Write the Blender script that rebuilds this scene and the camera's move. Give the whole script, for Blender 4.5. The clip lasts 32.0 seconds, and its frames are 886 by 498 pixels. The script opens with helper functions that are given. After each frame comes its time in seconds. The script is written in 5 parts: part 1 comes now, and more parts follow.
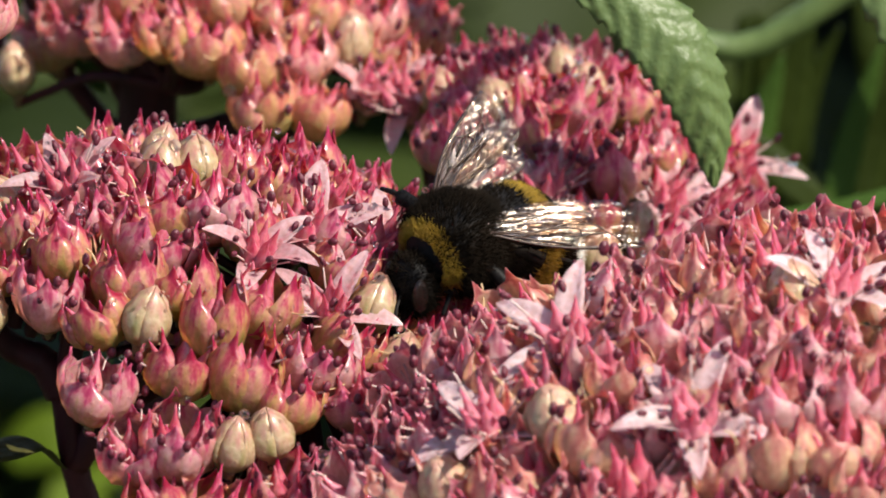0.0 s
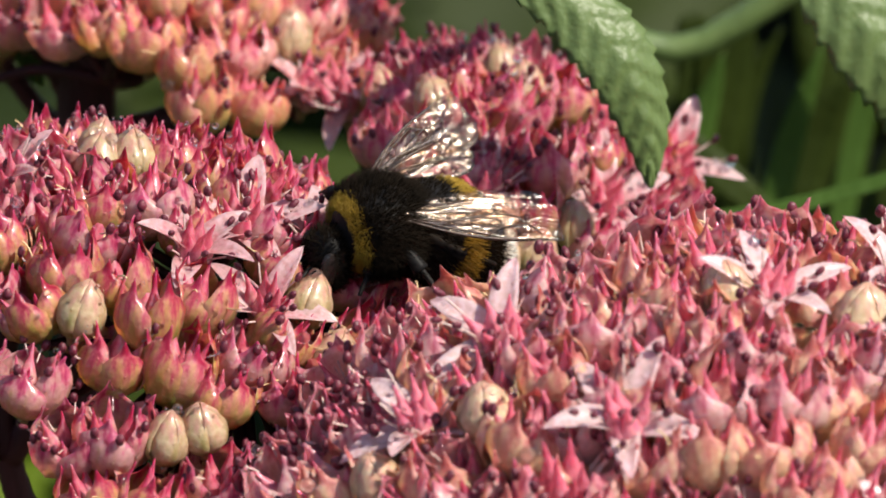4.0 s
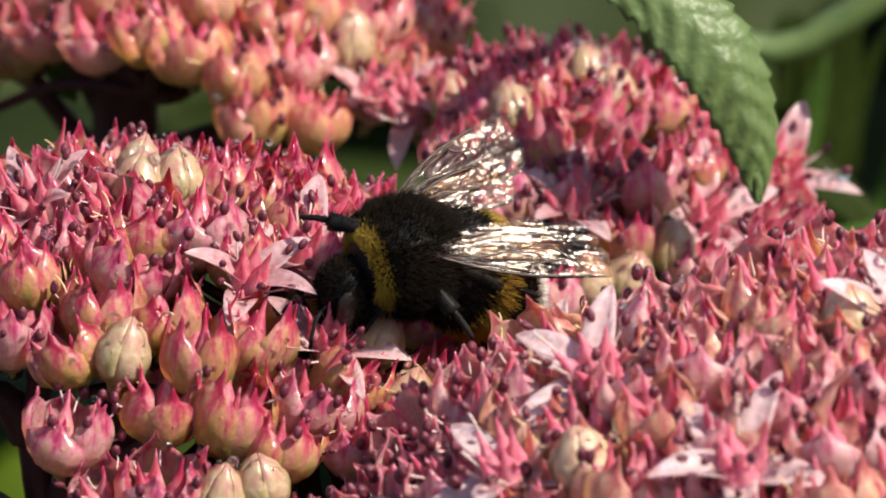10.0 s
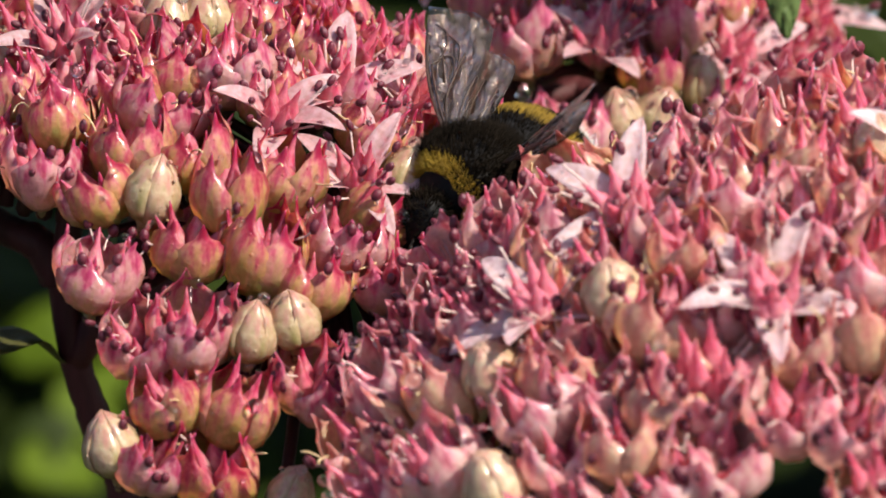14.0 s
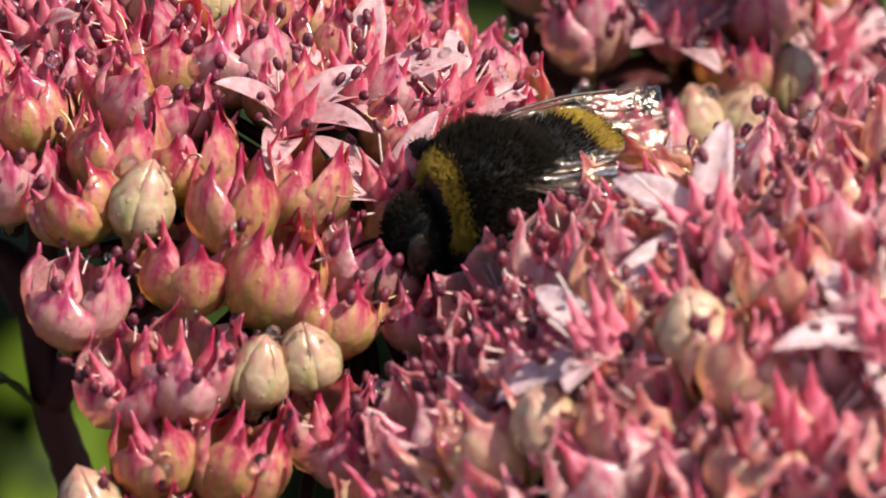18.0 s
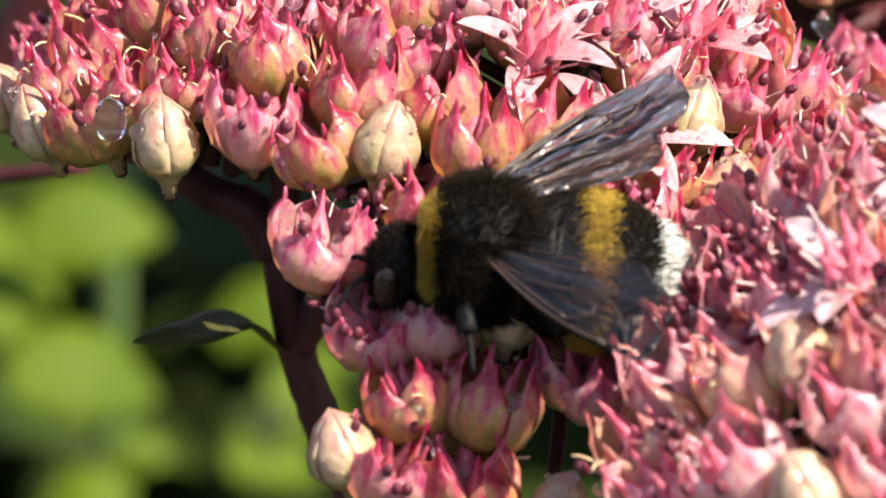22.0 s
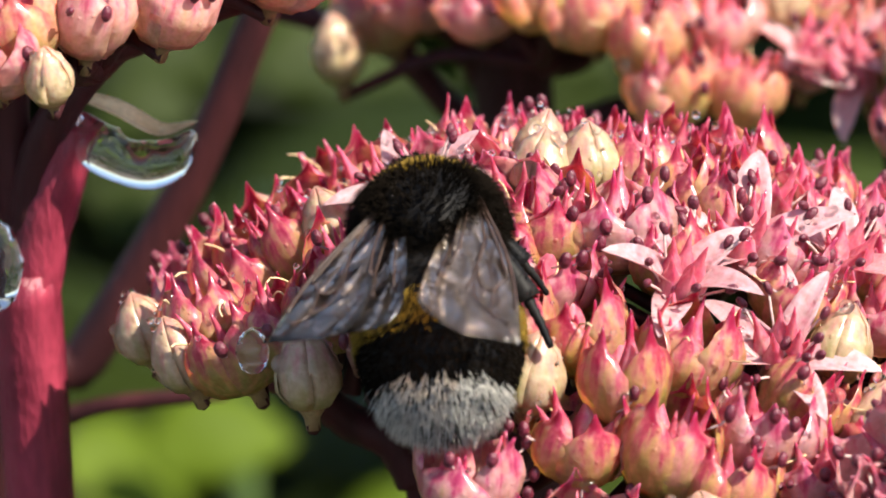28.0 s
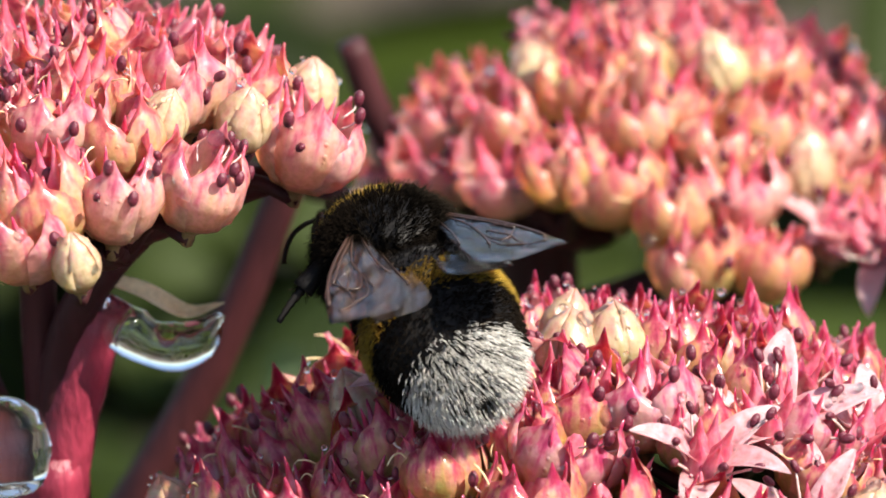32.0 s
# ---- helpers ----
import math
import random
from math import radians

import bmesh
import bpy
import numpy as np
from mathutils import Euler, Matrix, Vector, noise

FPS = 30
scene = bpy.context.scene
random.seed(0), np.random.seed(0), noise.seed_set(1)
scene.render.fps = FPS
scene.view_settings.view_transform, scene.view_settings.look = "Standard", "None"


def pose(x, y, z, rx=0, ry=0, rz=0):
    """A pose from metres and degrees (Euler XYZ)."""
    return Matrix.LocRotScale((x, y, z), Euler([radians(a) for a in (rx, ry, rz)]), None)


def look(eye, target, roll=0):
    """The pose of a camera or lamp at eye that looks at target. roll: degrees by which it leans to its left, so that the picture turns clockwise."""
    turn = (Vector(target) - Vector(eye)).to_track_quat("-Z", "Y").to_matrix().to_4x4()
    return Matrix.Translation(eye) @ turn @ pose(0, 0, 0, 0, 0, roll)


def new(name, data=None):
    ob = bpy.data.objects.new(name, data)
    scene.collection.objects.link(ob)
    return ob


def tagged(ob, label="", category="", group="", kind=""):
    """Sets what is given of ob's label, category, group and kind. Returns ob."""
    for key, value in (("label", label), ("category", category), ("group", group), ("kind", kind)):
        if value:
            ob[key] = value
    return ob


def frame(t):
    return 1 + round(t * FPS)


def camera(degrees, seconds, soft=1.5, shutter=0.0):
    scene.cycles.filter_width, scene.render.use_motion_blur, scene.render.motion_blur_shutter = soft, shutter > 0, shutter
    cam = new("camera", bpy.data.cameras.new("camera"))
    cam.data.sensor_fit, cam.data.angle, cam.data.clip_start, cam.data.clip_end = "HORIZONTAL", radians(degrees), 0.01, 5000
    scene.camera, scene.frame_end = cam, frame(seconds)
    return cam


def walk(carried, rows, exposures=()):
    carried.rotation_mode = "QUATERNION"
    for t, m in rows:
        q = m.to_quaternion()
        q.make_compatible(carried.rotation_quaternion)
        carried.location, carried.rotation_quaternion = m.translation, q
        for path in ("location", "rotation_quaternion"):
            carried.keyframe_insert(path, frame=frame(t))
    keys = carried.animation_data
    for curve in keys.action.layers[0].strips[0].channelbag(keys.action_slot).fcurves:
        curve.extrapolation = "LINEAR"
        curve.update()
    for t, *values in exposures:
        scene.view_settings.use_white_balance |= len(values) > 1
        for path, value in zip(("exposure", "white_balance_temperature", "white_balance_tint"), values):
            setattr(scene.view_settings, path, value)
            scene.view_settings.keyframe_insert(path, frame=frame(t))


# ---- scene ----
MM = 0.001

# ---- camera ----
cam = camera(6.0, 32.0, soft=1.8)
PATH = [
    (0.0, (0.0017, -0.5889, 0.6395), (0.00551, 0.00185, 0.40458), 0.22),
    (0.5, (0.0015, -0.5871, 0.6381), (0.00504, 0.00101, 0.40250), -0.16),
    (1.0, (0.0016, -0.5862, 0.6381), (0.00519, 0.00144, 0.40356), -0.07),
    (1.5, (0.0018, -0.5893, 0.6396), (0.00601, 0.00174, 0.40430), 0.04),
    (2.0, (0.0026, -0.5911, 0.6399), (0.00856, 0.00122, 0.40302), 0.10),
    (2.5, (0.0025, -0.5906, 0.6398), (0.00833, 0.00142, 0.40351), 0.19),
    (3.0, (0.0030, -0.5900, 0.6395), (0.01003, 0.00127, 0.40313), 0.44),
    (3.5, (0.0032, -0.5895, 0.6394), (0.01056, 0.00148, 0.40366), 0.73),
    (5.5, (0.0028, -0.5911, 0.6409), (0.00923, 0.00236, 0.40584), 1.46),
    (6.0, (0.0021, -0.5918, 0.6408), (0.00689, 0.00192, 0.40476), 1.14),
    (6.5, (0.0019, -0.5912, 0.6405), (0.00620, 0.00187, 0.40464), 1.30),
    (7.0, (0.0019, -0.5903, 0.6398), (0.00639, 0.00153, 0.40378), 1.30),
    (7.5, (0.0014, -0.5909, 0.6402), (0.00473, 0.00166, 0.40410), 1.18),
    (8.0, (0.0014, -0.5903, 0.6395), (0.00469, 0.00114, 0.40281), 1.41),
    (8.5, (0.0019, -0.5886, 0.6378), (0.00633, -0.00003, 0.39993), 0.88),
    (9.0, (0.0018, -0.5565, 0.6258), (0.00611, 0.00108, 0.40267), 0.50),
    (9.5, (0.0015, -0.5254, 0.6140), (0.00495, 0.00203, 0.40503), 0.08),
    (10.0, (0.0014, -0.5251, 0.6143), (0.00468, 0.00248, 0.40613), -0.09),
    (10.5, (0.0010, -0.5270, 0.6151), (0.00349, 0.00246, 0.40608), 0.10),
    (11.0, (0.0011, -0.5266, 0.6147), (0.00355, 0.00231, 0.40572), -0.03),
    (11.5, (0.0011, -0.5270, 0.6144), (0.00350, 0.00170, 0.40422), -0.28),
    (12.0, (0.0009, -0.5270, 0.6139), (0.00284, 0.00117, 0.40289), -0.67),
    (12.5, (0.0006, -0.5258, 0.6127), (0.00205, 0.00036, 0.40089), -0.68),
    (13.0, (0.0005, -0.5254, 0.6120), (0.00181, -0.00032, 0.39922), -0.62),
    (13.5, (0.0004, -0.5242, 0.6115), (0.00134, -0.00039, 0.39903), -0.75),
    (14.0, (0.0008, -0.5256, 0.6110), (0.00261, -0.00161, 0.39600), -0.62),
    (14.5, (0.0010, -0.4771, 0.5923), (0.00320, -0.00058, 0.39856), -0.87),
    (16.5, (0.0011, -0.4433, 0.5810), (0.00382, 0.00222, 0.40550), -0.04),
    (17.0, (0.0005, -0.4430, 0.5797), (0.00171, 0.00079, 0.40195), -0.28),
    (17.5, (0.0001, -0.4433, 0.5786), (0.00048, -0.00061, 0.39848), -0.26),
    (18.0, (0.0000, -0.4421, 0.5777), (0.00011, -0.00108, 0.39734), -0.30),
    (18.5, (-0.0002, -0.4416, 0.5777), (-0.00066, -0.00080, 0.39803), -0.26),
    (19.0, (-0.0000, -0.4421, 0.5786), (-0.00009, 0.00002, 0.40004), 0.16),
    (19.5, (-0.0003, -0.4402, 0.5780), (-0.00107, 0.00020, 0.40048), -0.66),
    (20.0, (-0.0013, -0.4409, 0.5784), (-0.00429, 0.00029, 0.40073), -1.46),
    (20.5, (-0.0032, -0.4392, 0.5776), (-0.01063, 0.00016, 0.40041), -1.79),
    (21.0, (-0.0041, -0.4395, 0.5773), (-0.01352, -0.00028, 0.39930), -1.98),
    (21.5, (-0.0042, -0.4411, 0.5768), (-0.01408, -0.00165, 0.39591), -2.22),
    (22.0, (-0.0041, -0.4410, 0.5762), (-0.01371, -0.00229, 0.39433), -2.07),
    (22.5, (-0.0039, -0.4411, 0.5756), (-0.01304, -0.00298, 0.39263), -2.05),
    (23.0, (-0.0039, -0.4405, 0.5756), (-0.01305, -0.00272, 0.39328), -1.96),
    (23.5, (-0.0039, -0.4399, 0.5762), (-0.01287, -0.00181, 0.39553), -1.93),
    (24.0, (-0.0042, -0.4389, 0.5764), (-0.01410, -0.00111, 0.39726), -2.14),
    (24.5, (-0.0046, -0.4386, 0.5768), (-0.01547, -0.00049, 0.39879), -2.47),
    (25.0, (-0.0049, -0.4387, 0.5772), (-0.01645, -0.00000, 0.39999), -2.54),
    (25.5, (-0.0054, -0.4372, 0.5773), (-0.01801, 0.00070, 0.40172), -2.55),
    (26.0, (-0.0053, -0.4374, 0.5781), (-0.01780, 0.00162, 0.40402), -2.64),
    (26.5, (-0.0055, -0.4369, 0.5789), (-0.01826, 0.00277, 0.40686), -2.91),
    (28.5, (-0.0066, -0.4349, 0.5779), (-0.02212, 0.00251, 0.40621), -2.85),
    (29.0, (-0.0069, -0.4351, 0.5779), (-0.02304, 0.00249, 0.40617), -2.78),
    (29.5, (-0.0073, -0.4352, 0.5779), (-0.02419, 0.00236, 0.40584), -2.69),
    (30.0, (-0.0071, -0.4346, 0.5779), (-0.02382, 0.00273, 0.40676), -2.88),
    (30.5, (-0.0074, -0.4342, 0.5793), (-0.02477, 0.00449, 0.41113), -3.38),
    (31.0, (-0.0071, -0.4342, 0.5801), (-0.02370, 0.00537, 0.41329), -3.63),
    (31.5, (-0.0068, -0.4356, 0.5813), (-0.02268, 0.00617, 0.41527), -3.46),
    (32.0, (-0.0067, -0.4352, 0.5813), (-0.02237, 0.00635, 0.41571), -3.42),
]
focus = new("focus_mark")
focus.location = (-0.010, -0.008, 0.408)
cam.data.dof.use_dof = True
cam.data.dof.focus_object = focus
cam.data.dof.aperture_fstop = 55.0
walk(cam, [(t, look(eye, target, roll)) for t, eye, target, roll in PATH],
     exposures=[(0.0, 0.72), (9.0, 0.74), (17.0, 0.80), (19.0, 0.85), (22.0, 1.45), (24.0, 1.45), (29.0, 1.25), (32.0, 1.35)])

# ---- light ----
SUN_AZ, SUN_EL = 117.0, 49.0     # degrees from +y towards +x, and above the horizon
world = bpy.data.worlds.new("sky")
scene.world = world
world.use_nodes = True
wn = world.node_tree.nodes
sky = wn.new("ShaderNodeTexSky")
sky.sky_type = "NISHITA"
sky.sun_disc = False
sky.sun_elevation = radians(SUN_EL)
sky.sun_rotation = radians(SUN_AZ)
wn["Background"].inputs["Strength"].default_value = 0.09
world.node_tree.links.new(sky.outputs[0], wn["Background"].inputs["Color"])
sun = new("sun", bpy.data.lights.new("sun", "SUN"))
sun.data.energy, sun.data.angle, sun.data.color = 5.0, radians(0.6), (1.0, 0.93, 0.80)
s_dir = Vector((math.sin(radians(SUN_AZ)) * math.cos(radians(SUN_EL)), math.cos(radians(SUN_AZ)) * math.cos(radians(SUN_EL)), math.sin(radians(SUN_EL))))
sun.matrix_world = look(s_dir * 3, (0, 0, 0))

# ---- materials ----
def material(name):
    m = bpy.data.materials.new(name)
    m.use_nodes = True
    return m, m.node_tree.nodes, m.node_tree.links, m.node_tree.nodes["Principled BSDF"]


def ramp(nodes, stops):
    r = nodes.new("ShaderNodeValToRGB")
    while len(r.color_ramp.elements) < len(stops):
        r.color_ramp.elements.new(0.5)
    for e, (p, c) in zip(r.color_ramp.elements, stops):
        e.position, e.color = p, (*c, 1)
    return r


def noise_tex(nodes, links, scale, detail=3, stretch=None, coord="Object"):
    tc = nodes.new("ShaderNodeTexCoord")
    n = nodes.new("ShaderNodeTexNoise")
    n.inputs["Scale"].default_value, n.inputs["Detail"].default_value = scale, detail
    if stretch:
        mp = nodes.new("ShaderNodeMapping")
        mp.inputs["Scale"].default_value = stretch
        links.new(tc.outputs[coord], mp.inputs[0])
        links.new(mp.outputs[0], n.inputs["Vector"])
    else:
        links.new(tc.outputs[coord], n.inputs["Vector"])
    return n


def mixed(nodes, links, fac, a, b, mode="MIX"):
    m = nodes.new("ShaderNodeMix")
    m.data_type, m.blend_type = "RGBA", mode
    for sock, v in ((m.inputs["Factor"], fac), (m.inputs["A"], a), (m.inputs["B"], b)):
        if hasattr(v, "is_linked"):
            links.new(v, sock)
        else:
            sock.default_value = v if isinstance(v, float) else (*v, 1)
    return m.outputs["Result"]


def bumped(nodes, links, height, bsdf, strength, dist):
    b = nodes.new("ShaderNodeBump")
    b.inputs["Strength"].default_value, b.inputs["Distance"].default_value = strength, dist
    links.new(height, b.inputs["Height"])
    links.new(b.outputs[0], bsdf.inputs["Normal"])


def glow_through(m, nodes, links, bsdf, color, amount):
    """Thin living tissue: part of the light passes through."""
    tl, mx = nodes.new("ShaderNodeBsdfTranslucent"), nodes.new("ShaderNodeMixShader")
    links.new(color, tl.inputs["Color"])
    mx.inputs[0].default_value = amount
    links.new(bsdf.outputs[0], mx.inputs[1])
    links.new(tl.outputs[0], mx.inputs[2])
    links.new(mx.outputs[0], nodes["Material Output"].inputs["Surface"])


def wet_relief(n, l, grain):
    """Fine grain with scattered beads of dew standing on it."""
    tc, vo = n.new("ShaderNodeTexCoord"), n.new("ShaderNodeTexVoronoi")
    vo.inputs["Scale"].default_value = 1700.0
    l.new(tc.outputs["Object"], vo.inputs["Vector"])
    bead = ramp(n, [(0.0, (1.0, 1.0, 1.0)), (0.16, (0.75, 0.75, 0.75)), (0.24, (0.0, 0.0, 0.0))])
    l.new(vo.outputs["Distance"], bead.inputs[0])
    some = n.new("ShaderNodeMath")
    some.operation = "GREATER_THAN"
    some.inputs[1].default_value = 0.5
    sep = n.new("ShaderNodeSeparateColor")
    l.new(vo.outputs["Color"], sep.inputs[0])
    l.new(sep.outputs[0], some.inputs[0])
    mul = n.new("ShaderNodeMath")
    mul.operation = "MULTIPLY"
    l.new(bead.outputs[0], mul.inputs[0])
    l.new(some.outputs[0], mul.inputs[1])
    add = n.new("ShaderNodeMath")
    add.operation = "MULTIPLY_ADD"
    l.new(grain, add.inputs[0])
    add.inputs[1].default_value = 0.6
    l.new(mul.outputs[0], add.inputs[2])
    return add.outputs[0]


def petal_material(name, stops_a, stops_b, through_amount=0.35, rough=0.36):
    """Base to tip colour along the petal; each piece lies between two plants' tints; fine veins and blotches."""
    m, n, l, p = material(name)
    at = n.new("ShaderNodeAttribute")
    at.attribute_name = "along"
    wob = noise_tex(n, l, 1100.0, 5, (1.6, 1.6, 0.35))
    add = n.new("ShaderNodeMath")
    add.operation = "MULTIPLY_ADD"
    l.new(wob.outputs["Fac"], add.inputs[0])
    add.inputs[1].default_value = 1.9
    l.new(at.outputs["Fac"], add.inputs[2])
    sub = n.new("ShaderNodeMath")
    sub.operation = "SUBTRACT"
    l.new(add.outputs[0], sub.inputs[0])
    sub.inputs[1].default_value = 0.97
    stops_a, stops_b = [[(q, (c[0], c[1] ** 0.99, c[2] ** 1.12)) for q, c in st] for st in (stops_a, stops_b)]
    ra, rb = ramp(n, stops_a), ramp(n, stops_b)
    l.new(sub.outputs[0], ra.inputs[0])
    l.new(sub.outputs[0], rb.inputs[0])
    info = n.new("ShaderNodeObjectInfo")
    c = mixed(n, l, info.outputs["Random"], ra.outputs[0], rb.outputs[0])
    fine = noise_tex(n, l, 2600.0, 4)
    fr = ramp(n, [(0.3, (0.74, 0.62, 0.54)), (0.68, (1.0, 1.0, 1.0))])
    l.new(fine.outputs["Fac"], fr.inputs[0])
    c = mixed(n, l, 0.8, c, fr.outputs[0], "MULTIPLY")
    l.new(c, p.inputs["Base Color"])
    p.inputs["Roughness"].default_value = rough
    p.inputs["Specular IOR Level"].default_value = 0.5
    p.inputs["Subsurface Weight"].default_value = 0.25
    p.inputs["Subsurface Radius"].default_value = (1.0, 0.45, 0.35)
    p.inputs["Subsurface Scale"].default_value = 0.0012
    p.inputs["Coat Weight"].default_value = 0.6
    p.inputs["Coat Roughness"].default_value = 0.13
    bumped(n, l, wet_relief(n, l, fine.outputs["Fac"]), p, 0.55, 0.0002)
    glow_through(m, n, l, p, c, through_amount)
    return m


def plain_material(name, a, b, scale, rough=0.5, bump=0.4, dist=0.0003, through_amount=0.0, stretch=None, spec=0.5, metallic=0.0):
    """Two tones mottled at two scales, with a fine relief."""
    m, n, l, p = material(name)
    big, fine = noise_tex(n, l, scale, 3, stretch), noise_tex(n, l, scale * 6, 4, stretch)
    info = n.new("ShaderNodeObjectInfo")
    r = ramp(n, [(0.32, a), (0.68, b)])
    l.new(big.outputs["Fac"], r.inputs[0])
    r2 = ramp(n, [(0.3, (0.7, 0.7, 0.7)), (0.7, (1.0, 1.0, 1.0))])
    l.new(fine.outputs["Fac"], r2.inputs[0])
    c = mixed(n, l, 0.8, r.outputs[0], r2.outputs[0], "MULTIPLY")
    l.new(c, p.inputs["Base Color"])
    p.inputs["Roughness"].default_value, p.inputs["Metallic"].default_value = rough, metallic
    p.inputs["Specular IOR Level"].default_value = spec
    bumped(n, l, fine.outputs["Fac"], p, bump, dist)
    if through_amount:
        glow_through(m, n, l, p, c, through_amount)
    return m


SHADES = {
    "bud": ([(0.0, (0.52, 0.46, 0.22)), (0.5, (0.80, 0.62, 0.40)), (0.9, (0.84, 0.50, 0.42))],
            [(0.0, (0.66, 0.52, 0.30)), (0.5, (0.84, 0.60, 0.46)), (0.95, (0.83, 0.38, 0.38))], 0.42),
    "cup": ([(0.0, (0.54, 0.44, 0.14)), (0.28, (0.83, 0.50, 0.21)), (0.55, (0.86, 0.37, 0.28)), (0.74, (0.80, 0.13, 0.23)), (0.97, (0.56, 0.02, 0.12))],
            [(0.0, (0.72, 0.54, 0.25)), (0.28, (0.89, 0.55, 0.38)), (0.55, (0.90, 0.42, 0.42)), (0.74, (0.85, 0.19, 0.35)), (0.97, (0.64, 0.04, 0.19))], 0.56),
    "half": ([(0.0, (0.82, 0.54, 0.36)), (0.3, (0.90, 0.49, 0.46)), (0.62, (0.90, 0.40, 0.49)), (0.8, (0.84, 0.17, 0.37)), (1.0, (0.66, 0.05, 0.24))],
             [(0.0, (0.87, 0.58, 0.48)), (0.3, (0.93, 0.56, 0.59)), (0.62, (0.94, 0.54, 0.63)), (0.8, (0.88, 0.27, 0.46)), (1.0, (0.74, 0.10, 0.32))], 0.56),
    "star": ([(0.0, (0.92, 0.38, 0.50)), (0.5, (0.95, 0.60, 0.70)), (1.0, (0.95, 0.60, 0.70))],
             [(0.0, (0.94, 0.48, 0.60)), (0.5, (0.97, 0.72, 0.79)), (1.0, (0.96, 0.70, 0.78))], 0.55),
    "carpel": ([(0.0, (0.90, 0.50, 0.52)), (0.4, (0.87, 0.25, 0.40)), (0.9, (0.62, 0.03, 0.17))],
               [(0.0, (0.92, 0.56, 0.60)), (0.4, (0.90, 0.33, 0.49)), (0.9, (0.72, 0.06, 0.25))], 0.42)}


def paler(stops, k, to):
    """The same shades on a paler plant; the points keep most of their colour."""
    return [(p, tuple(c + (w - c) * k * (1 - 0.7 * p ** 2) for c, w in zip(col, to))) for p, col in stops]


def deeper(stops, k):
    return [(p, tuple(c * k for c in col)) for p, col in stops]


PALE = {"bud": (0.45, (0.96, 0.80, 0.62)), "cup": (0.75, (0.98, 0.80, 0.64)), "half": (0.72, (0.99, 0.80, 0.81)), "star": (0.7, (0.99, 0.87, 0.91)), "carpel": (0.5, (0.98, 0.42, 0.60))}
PEACH = {"bud": (0.2, (0.95, 0.76, 0.50)), "cup": (0.4, (0.95, 0.70, 0.42)), "half": (0.4, (0.96, 0.66, 0.50)), "star": (0.3, (0.98, 0.80, 0.80)), "carpel": (0.1, (0.95, 0.40, 0.40))}
M_PETAL = {name: petal_material(name + "_petal", deeper(a, 0.88), deeper(b, 0.92), t) for name, (a, b, t) in SHADES.items()}
M_PALE = {name: petal_material("pale_" + name + "_petal", paler(a, *PALE[name]), paler(b, *PALE[name]), t) for name, (a, b, t) in SHADES.items()}
M_PEACH = {name: petal_material("peach_" + name + "_petal", paler(a, *PEACH[name]), paler(b, *PEACH[name]), t) for name, (a, b, t) in SHADES.items()}
M_TWIG = plain_material("twig", (0.16, 0.09, 0.045), (0.30, 0.20, 0.09), 500.0, 0.5)
M_CALYX = plain_material("calyx", (0.30, 0.20, 0.08), (0.42, 0.34, 0.14), 500.0, 0.45)
M_FILAMENT = plain_material("filament", (0.80, 0.58, 0.56), (0.86, 0.72, 0.66), 600.0, 0.4, through_amount=0.3)
M_ANTHER = plain_material("anther", (0.07, 0.008, 0.02), (0.16, 0.02, 0.04), 900.0, 0.45)
M_STEM = plain_material("dark_red_stem", (0.032, 0.009, 0.011), (0.075, 0.018, 0.020), 300.0, 0.55, stretch=(1, 1, 0.15), spec=0.2)
M_REDSTEM = plain_material("crimson_stem", (0.10, 0.006, 0.02), (0.31, 0.035, 0.066), 420.0, 0.4, 0.6, stretch=(1, 1, 0.35), spec=0.35)
M_FUR_BLACK = plain_material("black_fur", (0.006, 0.0048, 0.0036), (0.014, 0.010, 0.007), 300.0, 0.9, spec=0.02)
M_FUR_YELLOW = plain_material("golden_fur", (0.28, 0.165, 0.008), (0.44, 0.28, 0.02), 300.0, 0.6, through_amount=0.25)
M_FUR_WHITE = plain_material("white_fur", (0.64, 0.61, 0.56), (0.80, 0.77, 0.72), 300.0, 0.6, through_amount=0.15)
M_CHITIN = plain_material("black_chitin", (0.006, 0.006, 0.007), (0.016, 0.014, 0.013), 500.0, 0.5, 0.15, 0.0001, spec=0.08)
M_EYE = plain_material("compound_eye", (0.008, 0.006, 0.006), (0.02, 0.014, 0.012), 900.0, 0.15)


def water_material(name="water", rough=0.05):
    m, n, l, p = material(name)
    p.inputs["Base Color"].default_value = (1, 1, 1, 1)
    p.inputs["Roughness"].default_value = rough
    p.inputs["Transmission Weight"].default_value = 1.0
    p.inputs["IOR"].default_value = 1.33
    return m


